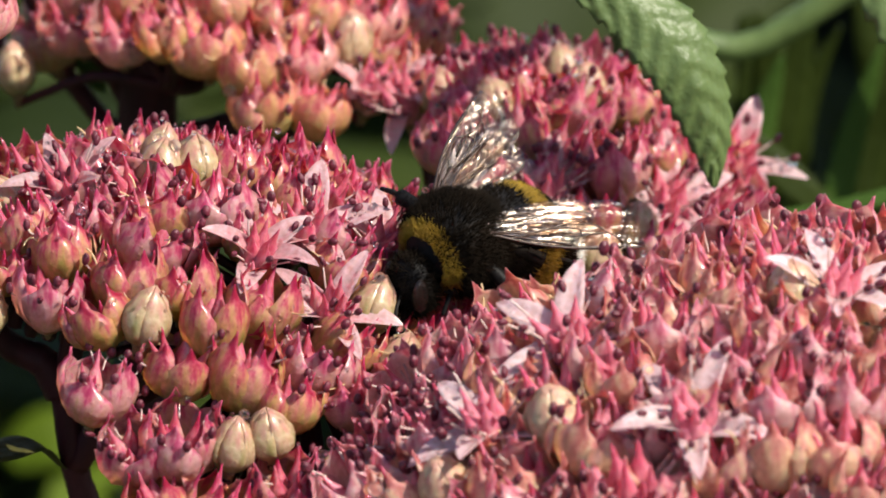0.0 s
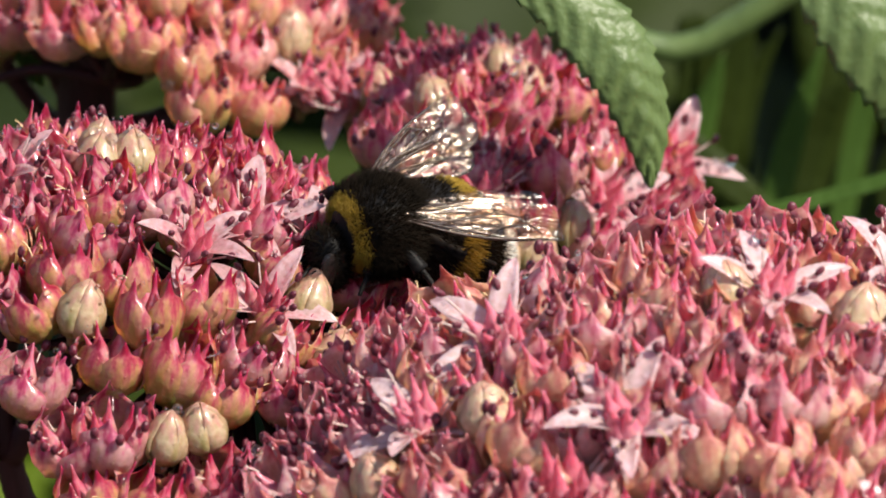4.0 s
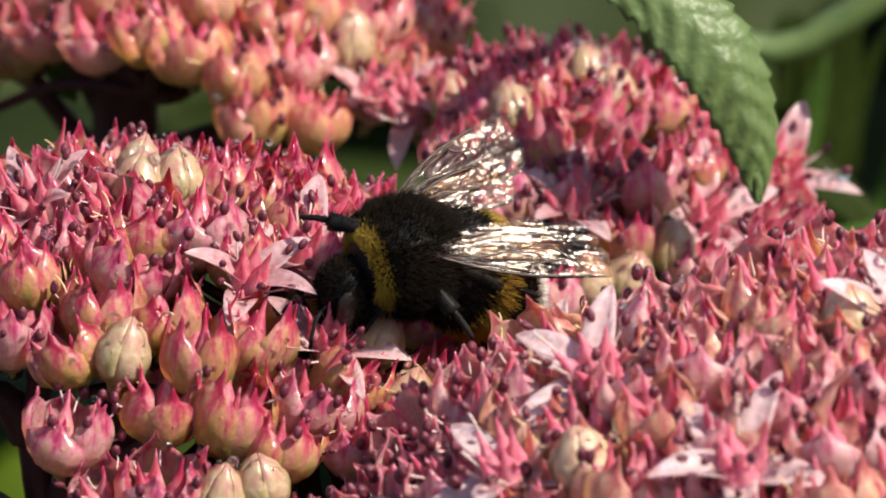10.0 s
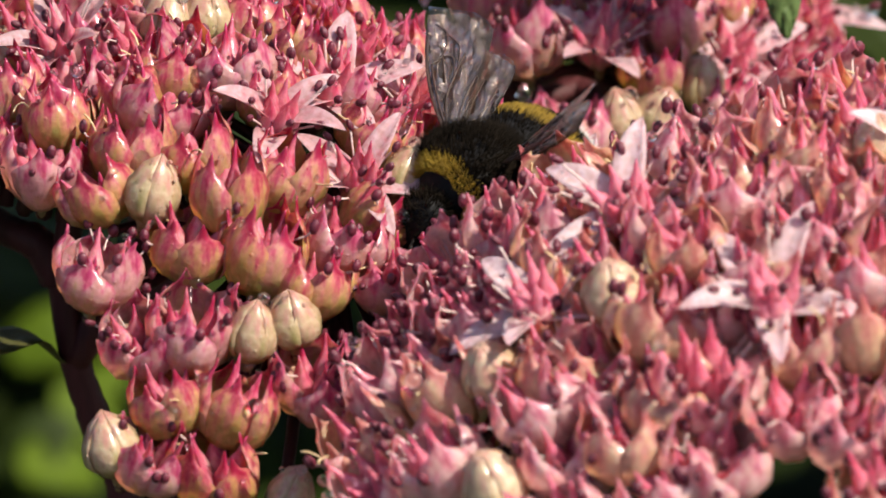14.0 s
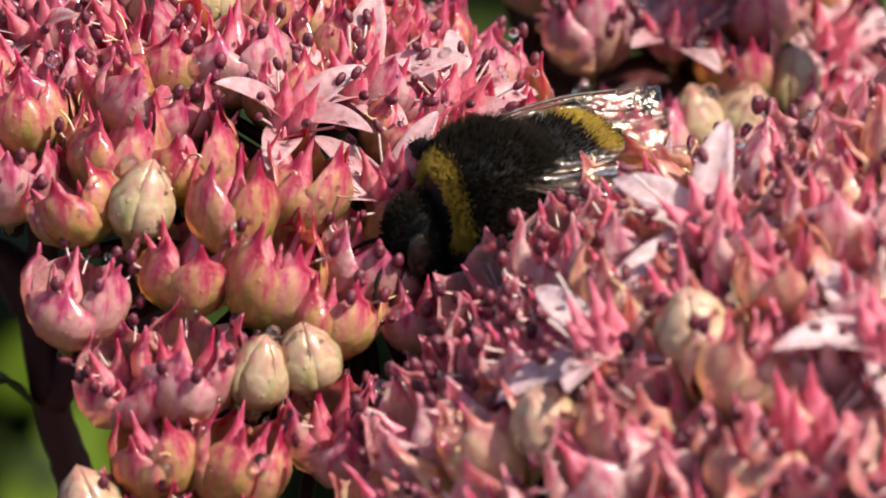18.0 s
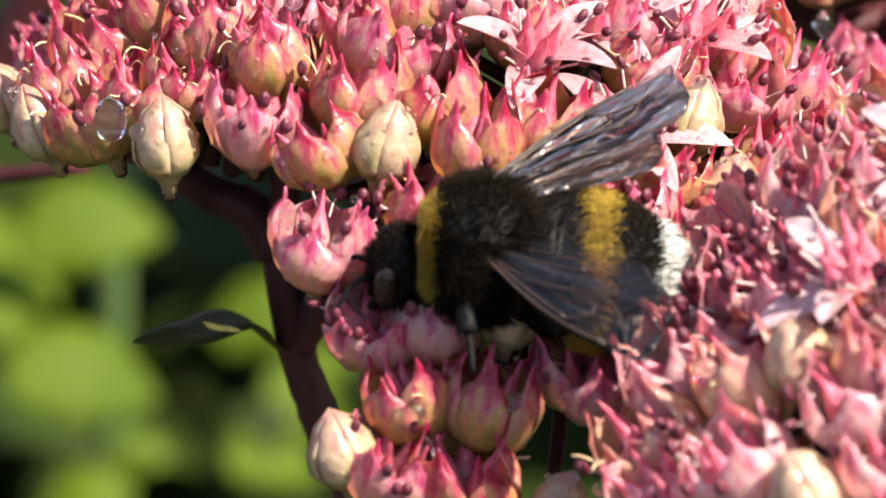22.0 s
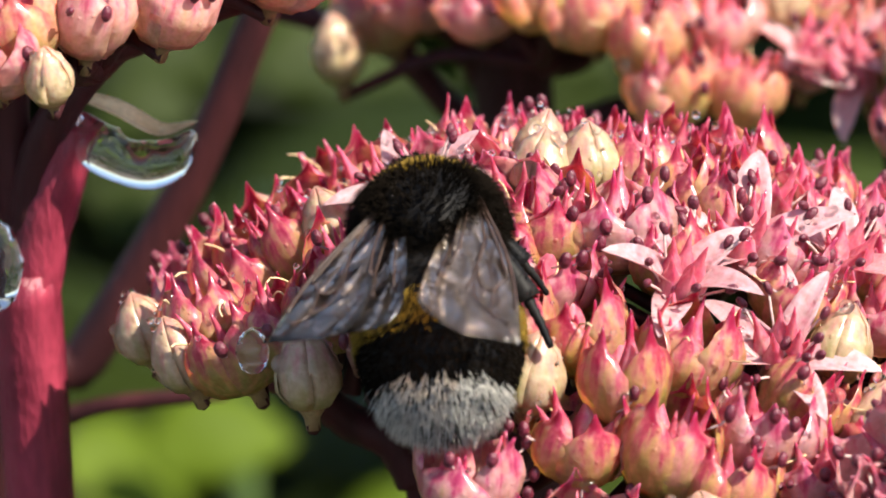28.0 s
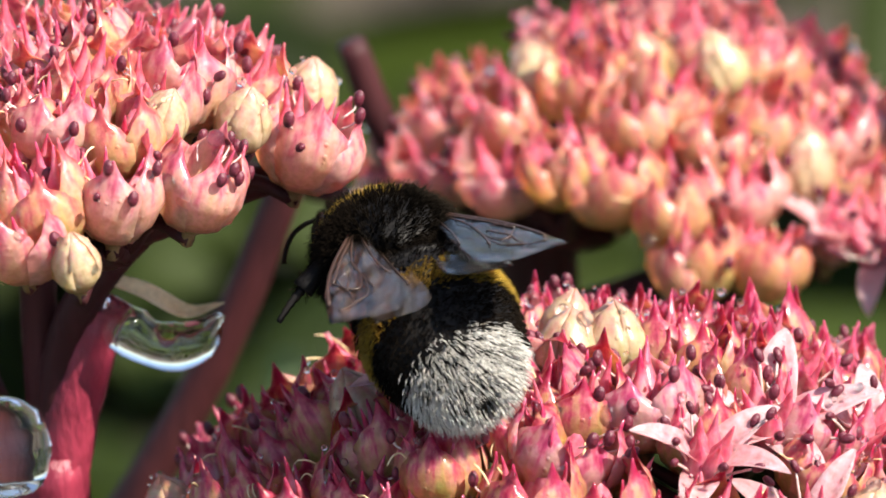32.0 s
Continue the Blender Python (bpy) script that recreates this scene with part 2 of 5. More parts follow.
def wing_material():
    """Thin smoky clear membrane, crumpled between the veins, that flashes where a fold faces the sun."""
    m, n, l, p = material("wing_membrane")
    n.remove(p)
    long, fine = noise_tex(n, l, 1000.0, 2, (1.0, 0.3, 1.0)), noise_tex(n, l, 3800.0, 3)
    add = n.new("ShaderNodeMath")
    add.operation = "MULTIPLY_ADD"
    l.new(fine.outputs["Fac"], add.inputs[0])
    add.inputs[1].default_value = 0.12
    l.new(long.outputs["Fac"], add.inputs[2])
    gl, tr, df = n.new("ShaderNodeBsdfGlossy"), n.new("ShaderNodeBsdfTransparent"), n.new("ShaderNodeBsdfTranslucent")
    b = n.new("ShaderNodeBump")
    b.inputs["Strength"].default_value, b.inputs["Distance"].default_value = 1.0, 0.00065
    l.new(add.outputs[0], b.inputs["Height"])
    l.new(b.outputs[0], gl.inputs["Normal"])
    gl.inputs["Roughness"].default_value = 0.14
    gl.inputs["Color"].default_value = (0.98, 0.95, 0.92, 1)
    tr.inputs["Color"].default_value = (0.90, 0.82, 0.75, 1)
    df.inputs["Color"].default_value = (0.15, 0.085, 0.045, 1)
    fr = n.new("ShaderNodeFresnel")
    fr.inputs["IOR"].default_value = 1.42
    film = n.new("ShaderNodeMixShader")
    film.inputs[0].default_value = 0.03
    l.new(tr.outputs[0], film.inputs[1])
    l.new(df.outputs[0], film.inputs[2])
    top = n.new("ShaderNodeMixShader")
    l.new(fr.outputs[0], top.inputs[0])
    l.new(film.outputs[0], top.inputs[1])
    l.new(gl.outputs[0], top.inputs[2])
    l.new(top.outputs[0], n["Material Output"].inputs["Surface"])
    return m


M_WATER, M_DEW, M_WING = water_material(), water_material("dew", 0.15), wing_material()
M_VEIN = plain_material("wing_vein", (0.03, 0.016, 0.01), (0.06, 0.03, 0.02), 700.0, 0.4)


def leaf_material(name, a, b, through_amount=0.35, rough=0.6, spec=0.2):
    """Green blade: pale midrib tone by mottling, each island of the mesh in its own tint."""
    m, n, l, p = material(name)
    big, fine = noise_tex(n, l, 90.0, 3), noise_tex(n, l, 900.0, 4)
    geo = n.new("ShaderNodeNewGeometry")
    c0 = mixed(n, l, geo.outputs["Random Per Island"], a, b)
    r = ramp(n, [(0.3, (0.65, 0.7, 0.6)), (0.7, (1.0, 1.0, 1.0))])
    l.new(big.outputs["Fac"], r.inputs[0])
    c = mixed(n, l, 0.9, c0, r.outputs[0], "MULTIPLY")
    l.new(c, p.inputs["Base Color"])
    p.inputs["Roughness"].default_value = rough
    p.inputs["Specular IOR Level"].default_value = spec
    bumped(n, l, fine.outputs["Fac"], p, 0.5, 0.0005)
    glow_through(m, n, l, p, c, through_amount)
    return m


M_LEAF = leaf_material("leaf_green", (0.04, 0.085, 0.014), (0.08, 0.15, 0.024))
# background green with the deep shade between the leaves put into its colour
M_SHADED = leaf_material("undergrowth", (0.010, 0.018, 0.002), (0.046, 0.068, 0.007), 0.4)
# lit copy of the leaf: sunlight is put into the yellow-green
M_SUNLIT = leaf_material("sunlit_leaf", (0.10, 0.16, 0.006), (0.17, 0.24, 0.012), 0.55)
M_MINT = leaf_material("serrated_leaf", (0.13, 0.185, 0.06), (0.14, 0.20, 0.07), 0.3, 0.42, 0.45)
M_DULL = leaf_material("dull_leaf", (0.075, 0.075, 0.024), (0.11, 0.10, 0.03), 0.25)
M_SOIL = plain_material("soil", (0.03, 0.022, 0.014), (0.07, 0.055, 0.035), 40.0, 0.9, 0.8, 0.004)
M_GREENSTEM = plain_material("green_stem", (0.06, 0.105, 0.022), (0.11, 0.16, 0.045), 150.0, 0.5)

# ---- mesh helpers ----
def mesh_from(name, verts, faces, mats, along=None, smooth=True, slots=None):
    me = bpy.data.meshes.new(name)
    me.from_pydata([tuple(v) for v in verts], [], faces)
    for m in mats:
        me.materials.append(m)
    if along is not None:
        at = me.attributes.new("along", "FLOAT", "POINT")
        at.data.foreach_set("value", [float(a) for a in along])
    if slots is not None:
        me.polygons.foreach_set("material_index", slots)
    me.polygons.foreach_set("use_smooth", [smooth] * len(me.polygons))
    me.update()
    return me


def place(name, me, parent=None, m=None, label=""):
    """One mesh object under a thing or a part."""
    ob = new(name, me)
    ob.parent = parent
    if m is not None:
        ob.matrix_local = m
    if label:
        tagged(ob, label=label)
    return ob


def thing(name, label, category, group="", kind="", at=(0, 0, 0)):
    ob = new(name)
    ob.location = at
    return tagged(ob, label, category, group, kind)


def tube(points, radii, sides=8, cap=True, wave=0.0):
    """Vertices and faces of a round stem along points."""
    pts = [Vector(p) for p in points]
    verts, faces = [], []
    side = None
    for i, p in enumerate(pts):
        d = (pts[min(i + 1, len(pts) - 1)] - pts[max(i - 1, 0)]).normalized()
        if side is None:
            side = d.orthogonal().normalized()
        side = (side - d * side.dot(d)).normalized()
        up = d.cross(side)
        r = radii[i] if isinstance(radii, (list, tuple)) else radii
        for k in range(sides):
            a = 2 * math.pi * k / sides
            rr = r * (1 + wave * noise.noise(Vector((i * 0.9, k * 1.3, p.x * 300))))
            verts.append(p + (side * math.cos(a) + up * math.sin(a)) * rr)
    for i in range(len(pts) - 1):
        for k in range(sides):
            a, b = i * sides + k, i * sides + (k + 1) % sides
            faces.append((a, b, b + sides, a + sides))
    if cap:
        faces.append(tuple(range(sides - 1, -1, -1)))
        faces.append(tuple(range((len(pts) - 1) * sides, len(pts) * sides)))
    return verts, faces


def curve_points(points, n=10):
    """A smooth line through the points."""
    p = [Vector(q) for q in points]
    p = [p[0] * 2 - p[1]] + p + [p[-1] * 2 - p[-2]]
    out = []
    for i in range(1, len(p) - 2):
        for k in range(n):
            t = k / n
            a, b, c, d = p[i - 1], p[i], p[i + 1], p[i + 2]
            out.append(0.5 * (2 * b + (c - a) * t + (2 * a - 5 * b + 4 * c - d) * t * t + (3 * b - a - 3 * c + d) * t ** 3))
    out.append(p[-2])
    return out


def joined(pieces):
    verts, faces = [], []
    for v, f in pieces:
        k = len(verts)
        verts += list(v)
        faces += [tuple(i + k for i in q) for q in f]
    return verts, faces


def ball(rx, ry, rz, seg=16, rings=10, shape=None):
    """A closed rounded body; shape(direction) scales the radius."""
    verts, faces = [Vector((0, 0, rz))], []
    for j in range(1, rings):
        th = math.pi * j / rings
        for i in range(seg):
            a = 2 * math.pi * i / seg
            verts.append(Vector((rx * math.sin(th) * math.cos(a), ry * math.sin(th) * math.sin(a), rz * math.cos(th))))
    verts.append(Vector((0, 0, -rz)))
    for i in range(seg):
        faces.append((0, 1 + i, 1 + (i + 1) % seg))
        faces.append((len(verts) - 1, 1 + (rings - 2) * seg + (i + 1) % seg, 1 + (rings - 2) * seg + i))
    for j in range(rings - 2):
        for i in range(seg):
            a, b = 1 + j * seg + i, 1 + j * seg + (i + 1) % seg
            faces.append((a, a + seg, b + seg, b))
    if shape:
        verts = [shape(v) for v in verts]
    return verts, faces


def sheet(rows, cols, at, thick):
    """A thin closed blade: at(u, v) gives the middle surface, u across in -1..1, v along in 0..1."""
    grid = [[Vector(at(2 * i / (cols - 1) - 1, j / (rows - 1))) for i in range(cols)] for j in range(rows)]
    top, bottom = [], []
    for j in range(rows):
        for i in range(cols):
            du = grid[j][min(i + 1, cols - 1)] - grid[j][max(i - 1, 0)]
            dv = grid[min(j + 1, rows - 1)][i] - grid[max(j - 1, 0)][i]
            nrm = du.cross(dv)
            nrm = nrm.normalized() if nrm.length > 1e-14 else Vector((0, 0, 1))
            edge = 0.25 if i in (0, cols - 1) or j == rows - 1 else 1.0
            top.append(grid[j][i] + nrm * thick * 0.5 * edge)
            bottom.append(grid[j][i] - nrm * thick * 0.5 * edge)
    k, faces = rows * cols, []
    for j in range(rows - 1):
        for i in range(cols - 1):
            a = j * cols + i
            faces.append((a, a + 1, a + cols + 1, a + cols))
            faces.append((k + a, k + a + cols, k + a + cols + 1, k + a + 1))
    rim = [i for i in range(cols)] + [j * cols + cols - 1 for j in range(1, rows)] + [(rows - 1) * cols + i for i in range(cols - 2, -1, -1)] + [j * cols for j in range(rows - 2, 0, -1)]
    for a, b in zip(rim, rim[1:] + rim[:1]):
        faces.append((a, k + a, k + b, b))
    along = [j / (rows - 1) for j in range(rows) for i in range(cols)] * 2
    return top + bottom, faces, along

# ---- florets: five petals, five carpels, stamens ----
def petal_width(v, w):
    return w * 1.25 * (0.72 + 0.9 * v) * max(0.0, 1 - v) ** 0.85


def along_profile(v, table):
    """Smooth value between the rows (place, value) of a table."""
    for (a, x), (b, y) in zip(table, table[1:]):
        if v <= b:
            k = (v - a) / (b - a)
            return x + (y - x) * k * k * (3 - 2 * k)
    return table[-1][1]


BUD_ROUND = ((0.0, 0.62), (0.22, 0.95), (0.48, 1.0), (0.72, 0.72), (0.9, 0.3), (1.0, 0.02))
CUP_ROUND = ((0.0, 0.64), (0.16, 0.88), (0.36, 1.0), (0.52, 1.0), (0.68, 0.90), (0.80, 0.76), (0.9, 0.70), (1.0, 0.70))
CUP_WIDE = ((0.0, 0.80), (0.56, 0.78), (0.70, 0.56), (0.81, 0.21), (0.92, 0.09), (1.0, 0.015))
HALF_ROUND = ((0.0, 0.56), (0.18, 0.84), (0.42, 1.0), (0.58, 1.02), (0.74, 0.92), (0.86, 0.80), (1.0, 0.82))
HALF_WIDE = ((0.0, 0.80), (0.60, 0.78), (0.73, 0.55), (0.83, 0.21), (0.93, 0.09), (1.0, 0.015))


def uneven(a, v, seed):
    """Dents and swellings of a soft petal."""
    return 1 + 0.13 * noise.noise(Vector((1.6 * a + 7.3 * seed, 2.4 * v, seed * 3.1)))


def bud_petal(r, length):
    def at(u, v):
        a = 0.68 * u
        rr = r * 1.28 * along_profile(v, BUD_ROUND) * (1.004 - 0.005 * u * u) * uneven(a, v, r)
        return (rr * math.cos(a) * MM, rr * math.sin(a) * MM, length * v * MM)
    return sheet(10, 5, at, 0.05 * MM)


def cup_petal(r, length, flare):
    """A swollen petal pressed to its neighbours, drawn in to a short spike."""
    def at(u, v):
        a = u * along_profile(v, CUP_WIDE)
        rr = r * (along_profile(v, CUP_ROUND) + flare * v ** 4) * (1.02 - 0.05 * u * u) * uneven(a, v, length)
        return (rr * math.cos(a) * MM, rr * math.sin(a) * MM, length * v * MM)
    return sheet(15, 5, at, 0.08 * MM)


def half_petal(r, length, flare):
    def at(u, v):
        a = u * along_profile(v, HALF_WIDE)
        rr = r * (along_profile(v, HALF_ROUND) + flare * v ** 4) * (1.02 - 0.055 * u * u) * uneven(a, v, length)
        return (rr * math.cos(a) * MM, rr * math.sin(a) * MM, length * v * MM)
    return sheet(15, 5, at, 0.08 * MM)


def star_petal(w, length, lift, droop):
    def at(u, v):
        ww = petal_width(v, w)
        rr = 0.5 + length * v
        z = 1.4 + lift * v - droop * v * v + 0.5 * ww * u * u
        return (rr * MM, ww * u * MM, z * MM)
    return sheet(9, 5, at, 0.1 * MM)


def carpel(r, length, lean, apart=0.55):
    pts, rad = [], []
    for k, (f, w) in enumerate(((0, 0.5), (0.2, 0.95), (0.45, 1.0), (0.62, 0.58), (0.75, 0.28), (0.9, 0.15), (1.0, 0.04))):
        pts.append((apart * MM + (0.30 * f + lean * f * f) * MM, 0, length * f * MM))
        rad.append(r * w * MM)
    v, f = tube(pts, rad, 6)
    return v, f, [k // 6 / 6.0 for k in range(42)]


def stamen(length, out, bend):
    pts = curve_points([(0.7 * MM, 0, 1.0 * MM), ((0.7 + out * 0.45) * MM, 0, (1.0 + length * 0.5) * MM), ((0.7 + out) * MM, bend * MM, (1.0 + length) * MM)], 3)
    v, f = tube(pts, [0.075 * MM] * (len(pts) - 1) + [0.045 * MM], 5)
    av, af = ball(0.27 * MM, 0.23 * MM, 0.42 * MM, 8, 6)
    d = (pts[-1] - pts[-2]).normalized()
    q = Vector((0, 0, 1)).rotation_difference((d + Vector((0, 0.35, 0))).normalized())
    av = [q @ a + pts[-1] + d * 0.12 * MM for a in av]
    v2, f2 = joined([(v, f), (av, af)])
    return mesh_from("stamen", v2, f2, [M_FILAMENT, M_ANTHER], None, True, [0] * len(f) + [1] * len(af))


def low_stamen(out, z, bend):
    """A short filament whose anther rests against the closed petals."""
    pts = curve_points([(1.6 * MM, 0, (z - 0.9) * MM), (out * 0.96 * MM, 0.3 * bend * MM, (z - 0.4) * MM), (out * MM, bend * MM, z * MM)], 3)
    v, f = tube(pts, [0.06 * MM] * len(pts), 5)
    av, af = ball(0.28 * MM, 0.33 * MM, 0.46 * MM, 8, 6)
    av = [a + pts[-1] + Vector((0.1, 0, 0.1)) * MM for a in av]
    v2, f2 = joined([(v, f), (av, af)])
    return mesh_from("stamen", v2, f2, [M_FILAMENT, M_ANTHER], None, True, [0] * len(f) + [1] * len(af))


def pistil(r, length, lean, rnd):
    """Five carpels grown together at the foot."""
    pieces, along = [], []
    for k in range(5):
        v, f, a = carpel(r * rnd.uniform(0.9, 1.1), length * rnd.uniform(0.86, 1.12), lean * rnd.uniform(0.3, 1.5), 0.85)
        q = Matrix.Rotation(2 * math.pi * (k + 0.5) / 5 + rnd.gauss(0, 0.12), 4, "Z") @ Matrix.Rotation(rnd.gauss(0.02, 0.07), 4, "Y")
        pieces.append(([q @ Vector(p) for p in v], f))
        along += a
    v, f = joined(pieces)
    return v, f, along


def thread(seed):
    """A withered, curled filament."""
    rnd = random.Random(seed)
    p = [Vector((1.4, 0, 2.6))]
    d = Vector((0.8, rnd.uniform(-0.5, 0.5), rnd.uniform(-0.2, 0.8))).normalized()
    for k in range(7):
        p.append(p[-1] + d * 0.36)
        d = (d + Vector((rnd.uniform(-0.5, 0.5), rnd.uniform(-0.5, 0.5), rnd.uniform(-0.75, 0.35)))).normalized()
    v, f = tube([q * MM for q in curve_points(p, 2)], 0.055 * MM, 5)
    return mesh_from("thread", v, f, [M_THREAD])


M_THREAD = plain_material("withered_filament", (0.62, 0.40, 0.20), (0.78, 0.60, 0.36), 600.0, 0.5)
RND = random.Random(7)
PETALS = {"bud": [], "cup": [], "half": [], "star": []}
CARPELS, PISTILS, STAMENS, LOW_STAMENS, LONG_STAMENS, THREADS = [], [], [], [], [], []


def in_both(store, name, v, f, a, key):
    """The same shape in the deep, the pale and the peach shades."""
    store.append(tuple(mesh_from(name, v, f, [m[key]], a) for m in (M_PETAL, M_PALE, M_PEACH)))


for k in range(5):
    u = RND.uniform
    in_both(PETALS["bud"], "petal", *bud_petal(u(1.15, 1.4), u(3.6, 4.3)), "bud")
    in_both(PETALS["cup"], "petal", *cup_petal(u(2.4, 2.7), u(4.8, 5.4), u(-0.08, 0.12)), "cup")
    in_both(PETALS["half"], "petal", *half_petal(u(2.5, 2.85), u(4.7, 5.2), u(-0.08, 0.22)), "half")
    in_both(PETALS["star"], "petal", *star_petal(u(0.95, 1.12), u(4.4, 5.2), u(2.6, 4.2), u(1.0, 2.6)), "star")
for k in range(4):
    in_both(CARPELS, "carpel", *carpel(RND.uniform(0.78, 0.90), RND.uniform(4.2, 4.9), RND.uniform(0.3, 0.7)), "carpel")
    STAMENS.append(stamen(RND.uniform(1.5, 3.0), RND.uniform(2.1, 2.6), RND.uniform(-0.4, 0.4)))
    LONG_STAMENS.append(stamen(RND.uniform(2.4, 3.4), RND.uniform(1.4, 2.8), RND.uniform(-0.5, 0.5)))
    z_low = RND.uniform(2.6, 4.6)
    LOW_STAMENS.append(low_stamen(2.72 * along_profile(z_low / 5.2, HALF_ROUND) + 0.12, z_low, RND.uniform(-0.4, 0.4)))
    THREADS.append(thread(k))
for k in range(6):
    in_both(PISTILS, "pistil", *pistil(RND.uniform(0.68, 0.80), RND.uniform(4.4, 5.1), RND.uniform(0.25, 0.7), RND), "carpel")


def calyx_mesh(r, stalk):
    pts = [(0, 0, -stalk * MM), (0, 0, -stalk * 0.5 * MM), (0, 0, -0.5 * MM), (0, 0, 0.0), (0, 0, 0.5 * MM), (0, 0, 0.9 * MM)]
    v, f = tube(pts, [0.35 * MM, 0.4 * MM, 0.5 * MM, 0.9 * r * MM, r * MM, 0.8 * r * MM], 9, True, 0.12)
    pieces = [(v, f)]
    for k in range(5):
        a0 = 2 * math.pi * (k + 0.5) / 5

        def at(s, t, a0=a0):
            a = a0 + 0.5 * s * (1 - t)
            return ((r + 0.12) * math.cos(a) * MM, (r + 0.12) * math.sin(a) * MM, (0.2 + 1.3 * t) * MM)
        sv, sf, _ = sheet(4, 3, at, 0.1 * MM)
        pieces.append((sv, sf))
    v, f = joined(pieces)
    slots = [1 if k < 27 else 0 for k in range(len(f))]
    return mesh_from("calyx", v, f, [M_CALYX, M_TWIG], None, True, slots)


CALYX = {"bud": calyx_mesh(0.9, 1.3), "cup": calyx_mesh(1.5, 1.3), "half": calyx_mesh(1.4, 1.3), "star": calyx_mesh(0.7, 1.3)}
HEIGHT = {"bud": 2.9, "cup": 4.1, "half": 4.2, "star": 3.3}
SEED = [100]


class Head:
    """A flower head: a shallow dome of florets over one stem; plan numbers in millimetres."""

    def __init__(self, ob, x, y, top, rx, ry, drop, base, pale):
        self.ob, self.x, self.y, self.top, self.rx, self.ry, self.drop, self.base = ob, x, y, top, rx, ry, drop, Vector(base)
        self.taken, self.feet, self.spots, self.pale, self.size, self.face = [], [], [], pale, 1.0, 0.0
        self.gap = 0.0

    def dome(self, u, v):
        q = (u / self.rx) ** 2 + (v / self.ry) ** 2
        z = self.top - self.drop * q
        n = Vector((2 * self.drop * u / self.rx ** 2, 2 * self.drop * v / self.ry ** 2, 1)).normalized()
        return Vector((self.x + u, self.y + v, z)), n, q


def floret(head, u, v, kind, size=1.0, lean=(0, 0), sink=0.0):
    """One floret whose crown lies on the head's dome, u to the right and v to the back of its middle."""
    SEED[0] += 1
    rnd = random.Random(SEED[0])
    if any(math.hypot(u - a, (v - b) * 0.8) < head.gap for a, b, _ in head.taken):
        return None
    p, n, q = head.dome(u, v)
    head.taken.append((u, v, 0.62 if kind == "star" else 0.78))
    out = Vector((u / head.rx * 0.4, v / head.ry * (0.4 if v > 0 else 0.08), 0))
    out.y -= {"bud": 0.0, "cup": 0.06, "half": 0.14, "star": 0.42}[kind] + head.face
    axis = (Vector((0, 0, 1)) + out + Vector((rnd.gauss(0, 0.14) + lean[0], rnd.gauss(0.03, 0.13) + lean[1], 0))).normalized()
    s = size * head.size * rnd.uniform(0.96, 1.14)
    base = p - axis * (HEIGHT[kind] * s + sink)
    turn = Vector((0, 0, 1)).rotation_difference(axis).to_matrix().to_4x4()
    m = Matrix.Translation(base * MM - head.base) @ turn @ Matrix.Rotation(rnd.uniform(0, 6.3), 4, "Z") @ Matrix.Diagonal((s * rnd.uniform(0.93, 1.08), s * rnd.uniform(0.93, 1.08), s * rnd.uniform(0.93, 1.07), 1))
    head.spots.append((m, kind))
    head.feet.append(base - axis * 1.2 * s)
    fl = place("flower_bud" if kind == "bud" else "floret", CALYX[kind], head.ob, m)
    for k in range(5):
        a = 2 * math.pi * k / 5 + rnd.gauss(0, {"bud": 0.03, "cup": 0.07, "half": 0.1, "star": 0.1}[kind])
        tilt = rnd.gauss(0.01, {"bud": 0.01, "cup": 0.05, "half": 0.08, "star": 0.16}[kind])
        size_k = 1.0 if kind == "bud" else rnd.uniform(0.86, 1.08)
        me = rnd.choice(PETALS[kind])[head.pale]
        if kind == "bud":
            me = PETALS[kind][SEED[0] % 5][head.pale]
        place("petal", me, fl, Matrix.Rotation(a, 4, "Z") @ Matrix.Rotation(tilt, 4, "Y") @ Matrix.Diagonal((1, 1, size_k, 1)))
    if kind == "bud":
        return fl
    if kind == "star":
        cm = rnd.choice(CARPELS)[head.pale]
        for k in range(5):
            place("carpel", cm, fl, Matrix.Rotation(2 * math.pi * (k + 0.5) / 5 + rnd.gauss(0, 0.08), 4, "Z") @ Matrix.Rotation(rnd.gauss(0.0, 0.07), 4, "Y"))
        for k in range(9):
            place("stamen", rnd.choice(LONG_STAMENS), fl, Matrix.Rotation(2 * math.pi * k / 9 + rnd.gauss(0, 0.2), 4, "Z") @ Matrix.Rotation(rnd.gauss(0.05, 0.13), 4, "Y"))
        return fl
    place("pistil", rnd.choice(PISTILS)[head.pale], fl, Matrix.Rotation(rnd.uniform(0, 6.3), 4, "Z"))
    for k in range(rnd.choice((5, 6, 7, 8)) if kind == "half" else rnd.choice((0, 1, 2, 2))):
        place("stamen", rnd.choice(LOW_STAMENS), fl, Matrix.Rotation(rnd.uniform(0, 6.3), 4, "Z"))
    for k in range(rnd.choice((1, 1, 2, 3)) if kind == "half" else rnd.choice((0, 1, 2, 3))):
        place("thread" if kind == "cup" else "stamen", rnd.choice(THREADS if kind == "cup" else STAMENS), fl, Matrix.Rotation(rnd.uniform(0, 6.3), 4, "Z"))
    return fl


